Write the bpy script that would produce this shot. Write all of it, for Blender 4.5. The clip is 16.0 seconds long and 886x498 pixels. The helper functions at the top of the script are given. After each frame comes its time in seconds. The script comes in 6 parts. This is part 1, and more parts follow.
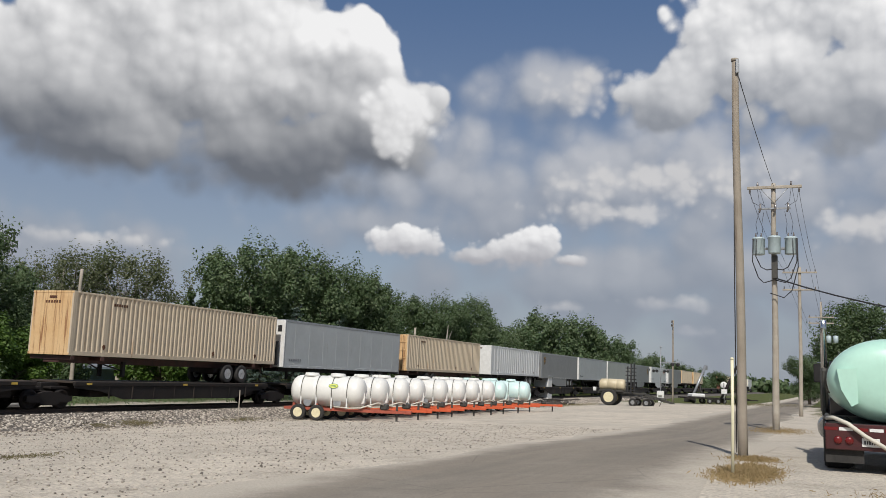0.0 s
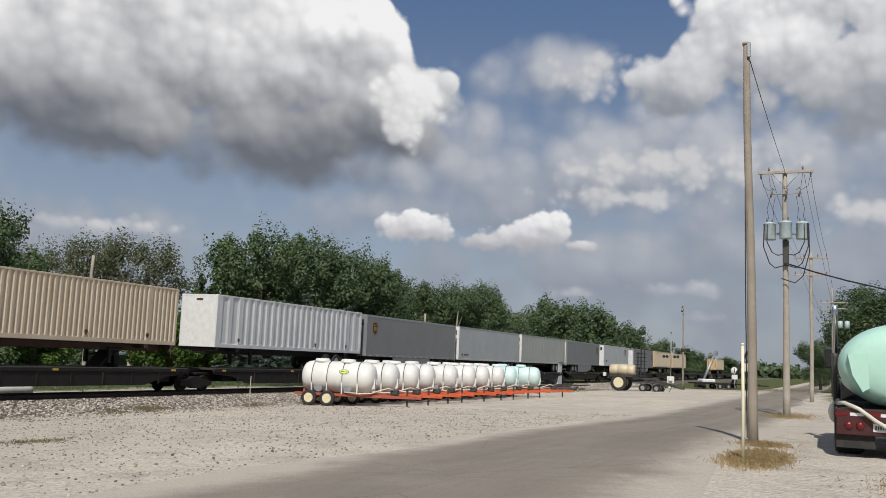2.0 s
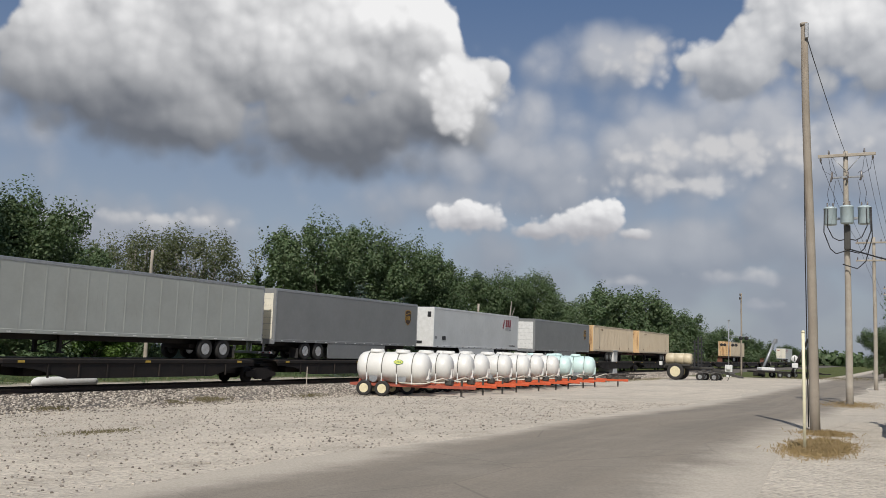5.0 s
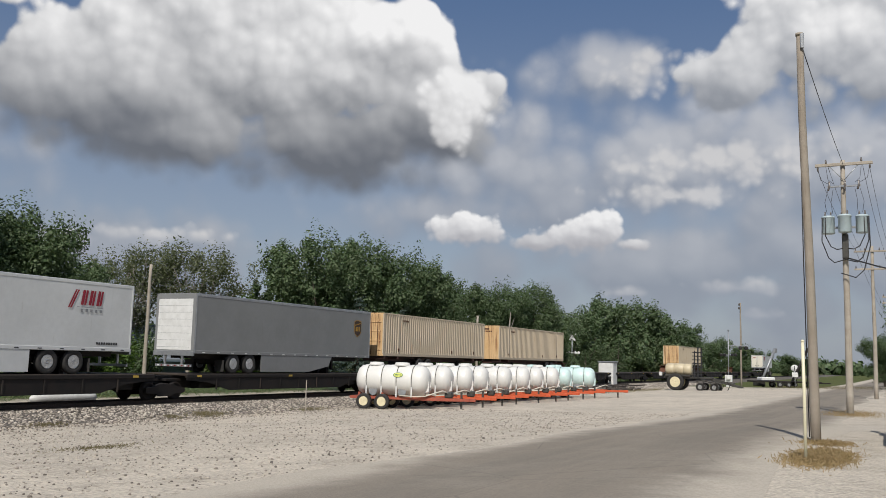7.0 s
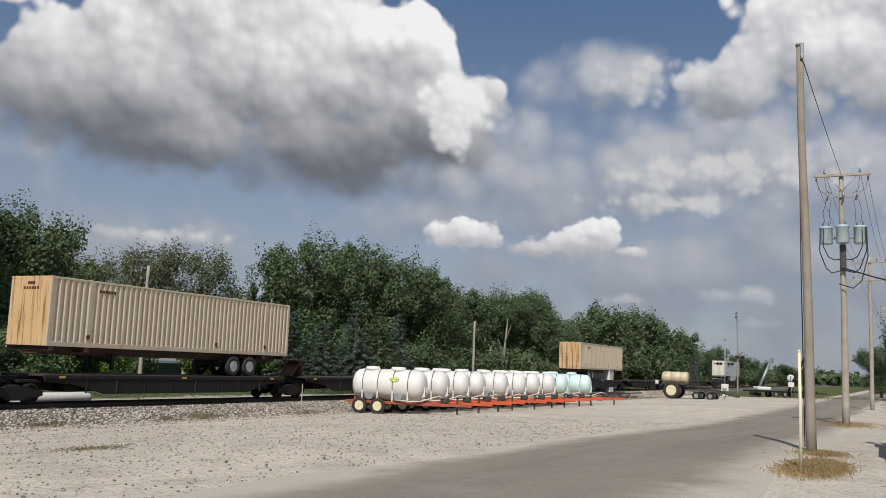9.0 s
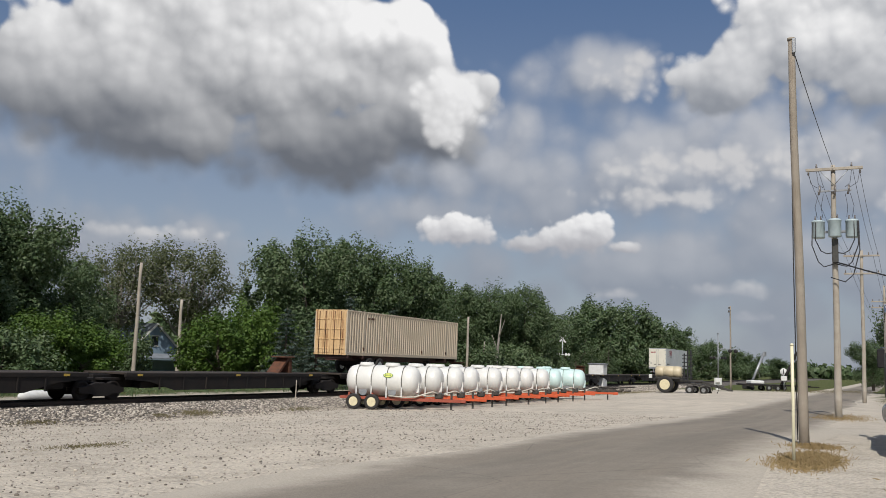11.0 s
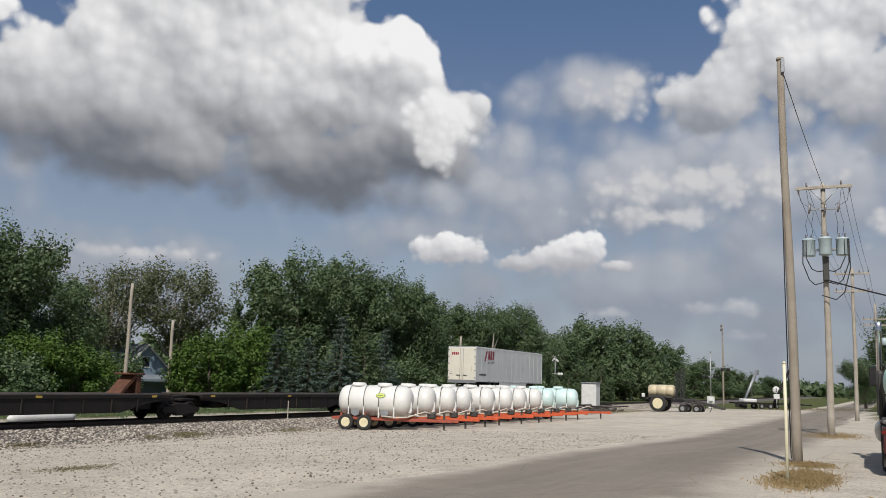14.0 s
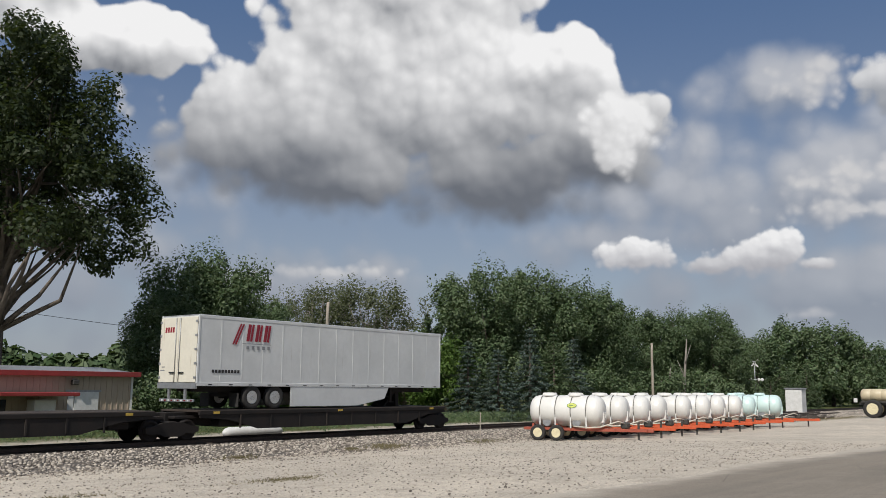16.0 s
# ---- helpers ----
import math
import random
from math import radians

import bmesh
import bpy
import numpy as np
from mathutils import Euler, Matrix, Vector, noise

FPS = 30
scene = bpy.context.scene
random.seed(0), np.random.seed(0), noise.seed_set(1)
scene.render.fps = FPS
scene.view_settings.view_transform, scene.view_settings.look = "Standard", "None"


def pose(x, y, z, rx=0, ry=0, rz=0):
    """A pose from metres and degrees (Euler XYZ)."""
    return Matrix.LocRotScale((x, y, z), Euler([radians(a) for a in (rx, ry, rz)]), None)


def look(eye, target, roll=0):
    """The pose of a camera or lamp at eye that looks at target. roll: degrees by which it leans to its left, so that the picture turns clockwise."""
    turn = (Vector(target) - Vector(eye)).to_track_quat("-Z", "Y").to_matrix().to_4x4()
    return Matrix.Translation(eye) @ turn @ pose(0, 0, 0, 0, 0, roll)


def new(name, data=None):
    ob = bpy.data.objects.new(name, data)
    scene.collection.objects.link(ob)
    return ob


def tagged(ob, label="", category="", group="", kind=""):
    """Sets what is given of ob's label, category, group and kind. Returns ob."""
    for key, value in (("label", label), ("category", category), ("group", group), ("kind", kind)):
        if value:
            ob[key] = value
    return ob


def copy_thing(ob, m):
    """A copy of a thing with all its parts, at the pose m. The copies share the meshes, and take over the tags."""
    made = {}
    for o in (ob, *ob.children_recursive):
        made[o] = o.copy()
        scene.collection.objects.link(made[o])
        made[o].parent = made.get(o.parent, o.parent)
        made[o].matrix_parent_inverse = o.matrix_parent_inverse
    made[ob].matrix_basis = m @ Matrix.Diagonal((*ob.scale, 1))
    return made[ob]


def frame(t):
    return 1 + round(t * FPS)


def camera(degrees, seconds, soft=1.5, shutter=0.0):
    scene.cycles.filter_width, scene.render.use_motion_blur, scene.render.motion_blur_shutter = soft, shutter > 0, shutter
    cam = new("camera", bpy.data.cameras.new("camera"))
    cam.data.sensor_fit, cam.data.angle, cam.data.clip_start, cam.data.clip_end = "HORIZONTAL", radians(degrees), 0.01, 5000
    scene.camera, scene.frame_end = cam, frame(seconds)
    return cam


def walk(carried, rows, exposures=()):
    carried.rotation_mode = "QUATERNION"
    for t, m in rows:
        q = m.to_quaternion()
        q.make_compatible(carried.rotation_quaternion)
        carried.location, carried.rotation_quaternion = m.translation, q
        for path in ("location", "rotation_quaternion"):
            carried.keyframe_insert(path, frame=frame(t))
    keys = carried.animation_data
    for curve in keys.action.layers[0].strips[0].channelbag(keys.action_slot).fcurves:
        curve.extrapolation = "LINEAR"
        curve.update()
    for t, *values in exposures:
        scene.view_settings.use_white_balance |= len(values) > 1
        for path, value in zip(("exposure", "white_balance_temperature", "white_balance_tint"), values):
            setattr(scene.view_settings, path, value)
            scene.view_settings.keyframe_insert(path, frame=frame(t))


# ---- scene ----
# ---- camera ----
EYE = 2.6          # height of the lens above the ground beside the track
cam = camera(52.36, 16.0, soft=0.85)
PATH = [
    (0.0, pose(0, 0, EYE, 97.885, -2.378, -0.680)),
    (0.5, pose(0, 0, EYE, 97.773, -2.506, -1.608)),
    (1.0, pose(0, 0, EYE, 97.676, -2.402, -1.131)),
    (1.5, pose(0, 0, EYE, 97.682, -2.444, -0.594)),
    (2.0, pose(0, 0, EYE, 96.960, -2.343, -0.045)),
    (2.5, pose(0, 0, EYE, 96.565, -2.288, 0.356)),
    (3.0, pose(0, 0, EYE, 96.347, -2.235, 0.919)),
    (3.5, pose(0, 0, EYE, 96.142, -2.265, 1.273)),
    (4.0, pose(0, 0, EYE, 96.142, -2.365, 1.889)),
    (6.5, pose(0, 0, EYE, 96.666, -1.199, 4.589)),
    (7, pose(0, 0, EYE, 96.987, -1.484, 3.326)),
    (7.5, pose(0, 0, EYE, 97.485, -1.983, 2.703)),
    (8, pose(0, 0, EYE, 97.867, -2.164, 2.823)),
    (8.5, pose(0, 0, EYE, 97.586, -2.254, 3.102)),
    (11.0, pose(0, 0, EYE, 97.057, -1.927, 2.719)),
    (11.5, pose(0, 0, EYE, 97.577, -1.726, 2.307)),
    (12.0, pose(0, 0, EYE, 98.235, -1.567, 2.096)),
    (12.5, pose(0, 0, EYE, 98.366, -1.516, 1.902)),
    (13.0, pose(0, 0, EYE, 98.146, -1.540, 1.840)),
    (13.5, pose(0, 0, EYE, 98.272, -1.473, 2.107)),
    (14.0, pose(0, 0, EYE, 98.309, -1.647, 2.251)),
    (14.5, pose(0, 0, EYE, 98.019, -1.620, 2.925)),
    (15.0, pose(0, 0, EYE, 98.181, -1.197, 4.921)),
    (15.5, pose(0, 0, EYE, 98.691, -0.965, 7.760)),
    (16.0, pose(0, 0, EYE, 98.733, -0.512, 14.160)),
]
walk(cam, PATH, exposures=[(0.0, 0.0), (16.0, 0.0)])

# ---- the plan: s runs along the track, d across it, away from the lens ----
YAW = 66.206
DIR = Vector((math.cos(radians(YAW)), math.sin(radians(YAW)), 0))
OUT = Vector((-DIR.y, DIR.x, 0))
TRACK_D = 32.165   # middle of the track
RAIL_Z = 0.37      # top of the rails


def smooth(x):
    x = min(max(x, 0.0), 1.0)
    return x * x * (3 - 2 * x)


def ground_z(s, d):
    """Height of the yard: it falls from the road towards the track."""
    high = 1.05 - 0.45 * smooth((s - 18) / 27) - 0.5 * smooth((s - 60) / 150)
    return high * (1 - min(max((d - 3) / 21, 0), 1))


def plan(s, d, z=None):
    v = DIR * s + OUT * d
    return Vector((v.x, v.y, ground_z(s, d) if z is None else z))


def put(s, d, z=None, turn=0.0):
    """A pose at a place of the plan, with x along the track."""
    v = plan(s, d, z)
    return pose(v.x, v.y, v.z, 0, 0, YAW + turn)


def at(x, y, turn=0.0, dz=0.0):
    """A pose on the ground at x, y."""
    v = Vector((x, y, 0))
    return pose(x, y, ground_z(v.dot(DIR), v.dot(OUT)) + dz, 0, 0, turn)


def polar(az, r, z=None):
    """x, y, z on the ground at a bearing (degrees to the left of +y) and a distance."""
    v = Vector((-math.sin(radians(az)) * r, math.cos(radians(az)) * r, 0))
    v.z = ground_z(v.dot(DIR), v.dot(OUT)) if z is None else z
    return v


# ---- light ----
SUN_DIR = Vector((-0.12, -0.80, 0.0)).normalized() * math.cos(radians(48)) + Vector((0, 0, math.sin(radians(48))))
sun = bpy.data.lights.new("sun", "SUN")
sun.energy, sun.angle, sun.color = 4.0, radians(0.6), (1.0, 0.955, 0.89)
new("sun", sun).matrix_world = look(SUN_DIR * 300, (0, 0, 0))


# ---- node helpers ----
class Nodes:
    """Small help to wire node trees."""

    def __init__(self, tree):
        self.t = tree

    def n(self, kind, **values):
        node = self.t.nodes.new(kind)
        for key, value in values.items():
            if key in ("operation", "blend_type", "data_type", "noise_dimensions", "feature", "interpolation_type", "sky_type", "vector_type", "clamp", "use_clamp", "distance", "wave_type", "bands_direction"):
                setattr(node, key, value)
            else:
                node.inputs[key].default_value = value
        return node

    def link(self, a, b):
        self.t.links.new(a, b)

    def math(self, op, a, b=None, c=None, clamp=False):
        node = self.t.nodes.new("ShaderNodeMath")
        node.operation, node.use_clamp = op, clamp
        for i, v in enumerate((a, b, c)):
            if v is None:
                continue
            if isinstance(v, (int, float)):
                node.inputs[i].default_value = v
            else:
                self.t.links.new(v, node.inputs[i])
        return node.outputs[0]

    def vec(self, op, a, b=None):
        node = self.t.nodes.new("ShaderNodeVectorMath")
        node.operation = op
        for i, v in enumerate((a, b)):
            if v is None:
                continue
            if isinstance(v, (tuple, list)):
                node.inputs[i].default_value = v
            else:
                self.t.links.new(v, node.inputs[i])
        return node.outputs["Value"] if op in ("LENGTH", "DOT_PRODUCT") else node.outputs["Vector"]

    def noise(self, vector, scale, detail=4.0, rough=0.55, distortion=0.0):
        node = self.t.nodes.new("ShaderNodeTexNoise")
        node.inputs["Scale"].default_value, node.inputs["Detail"].default_value = scale, detail
        node.inputs["Roughness"].default_value, node.inputs["Distortion"].default_value = rough, distortion
        if vector is not None:
            self.t.links.new(vector, node.inputs["Vector"])
        return node.outputs["Fac"]

    def voronoi(self, vector, scale, feature="F1", out="Distance", smoothness=None, flat=False):
        node = self.t.nodes.new("ShaderNodeTexVoronoi")
        node.feature = feature
        if flat:
            node.voronoi_dimensions = "2D"
        node.inputs["Scale"].default_value = scale
        if smoothness is not None:
            node.inputs["Smoothness"].default_value = smoothness
        self.t.links.new(vector, node.inputs["Vector"])
        return node.outputs[out]

    def step(self, value, lo, hi, a=0.0, b=1.0):
        node = self.t.nodes.new("ShaderNodeMapRange")
        node.interpolation_type = "SMOOTHSTEP"
        for i, v in enumerate((value, lo, hi, a, b)):
            if isinstance(v, (int, float)):
                node.inputs[i].default_value = v
            else:
                self.t.links.new(v, node.inputs[i])
        return node.outputs[0]

    def mix(self, fac, a, b, blend="MIX"):
        node = self.t.nodes.new("ShaderNodeMix")
        node.data_type, node.blend_type = "RGBA", blend
        for i, v in ((0, fac), (6, a), (7, b)):
            if isinstance(v, (int, float)):
                node.inputs[i].default_value = v
            elif isinstance(v, (tuple, list)):
                node.inputs[i].default_value = (*v, 1)[:4]
            else:
                self.t.links.new(v, node.inputs[i])
        return node.outputs[2]


# ---- sky with its clouds ----
def blob_field(h, p, blobs):
    """The least scaled distance from p to the middles of the blobs (bearing, height, half width, half height)."""
    field = None
    for az, el, ra, re in blobs:
        q = h.vec("LENGTH", h.vec("MULTIPLY", h.vec("SUBTRACT", p, (az, el, 0)), (1 / ra, 1 / re, 0)))
        if field is None:
            field = q
        else:
            node = h.t.nodes.new("ShaderNodeMath")
            node.operation = "SMOOTH_MIN"
            node.inputs[2].default_value = 0.25
            h.link(field, node.inputs[0]), h.link(q, node.inputs[1])
            field = node.outputs[0]
    return field


def cloud_group(name, blobs, fine, rough):
    """Height of a cloud over a place of the sky: positive inside."""
    g = bpy.data.node_groups.new(name, "ShaderNodeTree")
    g.interface.new_socket("p", in_out="INPUT", socket_type="NodeSocketVector")
    g.interface.new_socket("field", in_out="OUTPUT", socket_type="NodeSocketFloat")
    h = Nodes(g)
    p = g.nodes.new("NodeGroupInput").outputs[0]
    billow = h.math("SUBTRACT", 0.45, h.voronoi(p, fine, "SMOOTH_F1", smoothness=0.3, flat=True))
    small = h.math("SUBTRACT", 0.45, h.voronoi(p, fine * 2.7, "SMOOTH_F1", smoothness=0.25, flat=True))
    wisp = h.math("SUBTRACT", h.noise(p, fine * 1.3, 5.0, 0.55), 0.5)
    bumps = h.math("ADD", h.math("MULTIPLY", billow, 0.85 * rough), h.math("ADD", h.math("MULTIPLY", small, 0.34 * rough), h.math("MULTIPLY", wisp, 0.5 * rough)))
    field = h.math("ADD", h.math("SUBTRACT", 1.0, blob_field(h, p, blobs)), bumps)
    h.link(field, g.nodes.new("NodeGroupOutput").inputs[0])
    return g


def sky():
    world = bpy.data.worlds.new("sky")
    scene.world = world
    world.use_nodes = True
    t = world.node_tree
    t.nodes.clear()
    h = Nodes(t)
    nishita = t.nodes.new("ShaderNodeTexSky")
    nishita.sky_type, nishita.sun_disc = "NISHITA", False
    nishita.sun_elevation, nishita.sun_rotation = radians(48), math.atan2(SUN_DIR.x, SUN_DIR.y)
    nishita.air_density, nishita.dust_density, nishita.ozone_density = 1.1, 1.2, 2.0
    way = h.vec("NORMALIZE", t.nodes.new("ShaderNodeTexCoord").outputs["Generated"])
    sep = t.nodes.new("ShaderNodeSeparateXYZ")
    h.link(way, sep.inputs[0])
    x, y, z = sep.outputs
    az = h.math("MULTIPLY", h.math("ARCTAN2", h.math("MULTIPLY", x, -1.0), y), 57.296)
    el = h.math("MULTIPLY", h.math("ARCSINE", z), 57.296)
    comb = t.nodes.new("ShaderNodeCombineXYZ")
    h.link(az, comb.inputs[0]), h.link(el, comb.inputs[1])
    p = comb.outputs[0]
    blue = h.mix(h.step(el, 1.0, 26.0), (2.9, 3.3, 4.1), (0.66, 1.24, 2.6))
    clear = h.mix(0.75, nishita.outputs[0], blue)

    def lay(below, blobs, fine, rough, base, top, soft, dark, bright, thick=1.0, lean=(-0.9, 1.5), lift=0.0, contrast=1.0):
        """One bank of cloud over what lies behind it: crisp above, soft below, lit from above."""
        group = cloud_group("cloud_bank", blobs, fine, rough)
        outs = []
        for k in (0.0, 1.0, 0.28):
            node = t.nodes.new("ShaderNodeGroup")
            node.node_tree = group
            h.link(h.vec("ADD", p, (lean[0] * k, lean[1] * k, 0)), node.inputs[0])
            outs.append(node.outputs[0])
        a, b, c = outs
        edge = h.step(el, base, base + (top - base) * 0.6, soft[0], soft[1])
        mask = h.math("MULTIPLY", h.step(h.math("ADD", a, lift), 0.0, edge), thick)
        sway = h.math("MULTIPLY", h.math("SUBTRACT", h.noise(p, fine * 0.4, 3.0, 0.5), 0.5), (top - base) * 0.6)
        rise = h.step(h.math("ADD", el, sway), base, top)
        relief = h.math("ADD", h.math("MULTIPLY", h.math("SUBTRACT", a, b), 0.6 * contrast), h.math("MULTIPLY", h.math("SUBTRACT", a, c), 0.75 * contrast))
        light = h.math("ADD", h.math("MULTIPLY", rise, 0.72), h.math("MULTIPLY", relief, h.math("ADD", 0.16, h.math("MULTIPLY", rise, 0.84))), clamp=True)
        return h.mix(mask, below, h.mix(light, dark, bright))

    white, grey = (8.75, 8.72, 8.75), (1.75, 1.85, 2.05)
    pale, mist = (5.2, 5.3, 5.6), (2.7, 3.0, 3.6)
    c = lay(clear, [(-10, 12.0, 15, 3.4), (-22, 11.0, 14, 3.6), (-6, 18.5, 3.6, 2.0), (-22, 6, 12, 4.0), (-11, 6.0, 11, 2.6), (24, 5.6, 8, 2.4), (4, 9, 7, 1.5), (60, 8, 26, 6), (-60, 10, 26, 8)],
            0.20, 1.6, 2.0, 20.0, (1.3, 1.3), mist, pale, 0.85, lift=0.60)
    c = lay(c, [(-14, 12.2, 8, 1.6), (-11, 10.4, 5, 1.0), (-14.8, 4.7, 3.2, 0.7), (-16, 3.1, 2.0, 0.5), (-8, 4.4, 2.5, 0.5), (21, 7.0, 4, 0.8), (27, 6.2, 3, 1.2), (-9, 18.0, 2.6, 1.5), (-26, 9.5, 4, 1.2)], 0.5, 1.2, 2.0, 12.0, (1.0, 0.8), (3.2, 3.5, 4.1), (6.6, 6.5, 6.5), 0.75, (-0.4, 0.7))
    c = lay(c, [(2.0, 8.3, 2.8, 1.15), (-5.4, 8.0, 2.9, 1.35), (-2.5, 7.5, 1.7, 0.6), (-6.4, 8.6, 1.6, 1.2), (-8.4, 7.4, 1.2, 0.5)], 0.7, 0.6, 6.6, 9.4, (0.7, 0.3), (4.0, 4.0, 4.3), white, 0.95, (-0.25, 0.4))
    c = lay(c, [(-19.5, 19.6, 5.6, 4.6), (-15.0, 17.4, 3.8, 2.4), (-26, 17.0, 6.5, 3.8), (-24, 24, 8, 5), (-34, 20, 9, 7)], 0.34, 0.85, 13.0, 22.5, (0.6, 0.25), (2.7, 2.9, 3.3), white, 1.0, (-0.7, 1.0))
    c = lay(c, [(16, 19.4, 11.5, 7.0), (24, 15.4, 10.2, 4.6), (4.1, 15.2, 4.7, 4.2), (11, 12.9, 9.6, 3.3), (20, 13.2, 9.0, 3.0), (16, 25, 9, 5), (7, 20.0, 4.2, 2.8), (35, 20.5, 7, 2.2), (44, 23, 8, 4)],
            0.30, 0.60, 11.0, 21.0, (0.75, 0.14), (1.45, 1.58, 1.85), white, 1.0, (-0.9, 1.3))
    c = lay(c, [(3.0, 15.8, 2.6, 2.7)], 0.45, 0.75, 11.5, 14.5, (0.8, 0.4), (4.5, 4.5, 4.6), white, 0.85, (-0.6, 0.9))
    c = lay(c, [(-150, 30, 40, 14), (120, 35, 35, 15), (60, 45, 20, 10), (-75, 42, 25, 12), (170, 60, 60, 12)], 0.08, 1.0, 15, 45, (0.5, 0.5), grey, white)
    back = t.nodes.new("ShaderNodeBackground")
    back.inputs["Strength"].default_value = 0.1
    h.link(c, back.inputs["Color"])
    h.link(back.outputs[0], t.nodes.new("ShaderNodeOutputWorld").inputs["Surface"])


sky()

# ---- materials ----
def material(name, base, second=None, rough=0.6, metal=0.0, scale=3.0, grain=40.0, amount=0.5, bump=0.15, coords="Object", streak=None, streak_colour=(0.1, 0.05, 0.02), spread=0.0, wide=0.02, sheen=None, spec=None):
    """A surface with blotches at one scale and grain at another; streak: how much runs down it."""
    m = bpy.data.materials.new(name)
    m.use_nodes = True
    t = m.node_tree
    h = Nodes(t)
    bsdf = t.nodes["Principled BSDF"]
    co = t.nodes.new("ShaderNodeTexCoord").outputs[coords]
    second = second or tuple(v * 0.72 for v in base)
    blotch = h.step(h.noise(co, scale, 5.0, 0.6), 0.5 - amount * 0.4, 0.5 + amount * 0.4)
    fine = h.noise(co, grain, 4.0, 0.65)
    colour = h.mix(blotch, base, second)
    colour = h.mix(h.math("MULTIPLY", fine, 0.35), colour, tuple(v * 0.55 for v in base))
    if spread:
        node = t.nodes.new("ShaderNodeObjectInfo")
        colour = h.mix(h.math("MULTIPLY", node.outputs["Random"], spread), colour, tuple(v * 0.45 for v in base))
    if streak:
        mapped = h.vec("MULTIPLY", co, (6.0, 6.0, 0.35))
        run = h.step(h.noise(mapped, 1.2, 5.0, 0.6), 0.66 - streak * 0.3, 0.80 - streak * 0.12)
        colour = h.mix(run, colour, streak_colour)
    h.link(colour, bsdf.inputs["Base Color"])
    h.link(h.math("ADD", h.math("MULTIPLY", fine, 0.2), rough - 0.1, clamp=True), bsdf.inputs["Roughness"])
    bsdf.inputs["Metallic"].default_value = metal
    if spec is not None:
        bsdf.inputs["Specular IOR Level"].default_value = spec
    if bump:
        b = t.nodes.new("ShaderNodeBump")
        b.inputs["Strength"].default_value, b.inputs["Distance"].default_value = bump, wide
        h.link(fine, b.inputs["Height"])
        h.link(b.outputs[0], bsdf.inputs["Normal"])
    return m


def leaf_material(name, base, second, third):
    m = bpy.data.materials.new(name)
    m.use_nodes = True
    t = m.node_tree
    h = Nodes(t)
    bsdf = t.nodes["Principled BSDF"]
    rnd = t.nodes.new("ShaderNodeNewGeometry").outputs["Random Per Island"]
    co = t.nodes.new("ShaderNodeTexCoord").outputs["Object"]
    patch = h.step(h.noise(co, 0.35, 3.0), 0.35, 0.65)
    colour = h.mix(rnd, base, second)
    colour = h.mix(h.math("MULTIPLY", patch, 0.5), colour, third)
    info = t.nodes.new("ShaderNodeObjectInfo")
    colour = h.mix(h.math("MULTIPLY", info.outputs["Random"], 0.35), colour, tuple(v * 0.6 for v in base))
    h.link(colour, bsdf.inputs["Base Color"])
    bsdf.inputs["Roughness"].default_value = 0.55
    bsdf.inputs["Specular IOR Level"].default_value = 0.25
    glow = t.nodes.new("ShaderNodeBsdfTranslucent")
    h.link(h.mix(0.5, colour, (0.16, 0.22, 0.03)), glow.inputs["Color"])
    both = t.nodes.new("ShaderNodeMixShader")
    both.inputs[0].default_value = 0.22
    h.link(bsdf.outputs[0], both.inputs[1]), h.link(glow.outputs[0], both.inputs[2])
    h.link(both.outputs[0], t.nodes["Material Output"].inputs["Surface"])
    return m


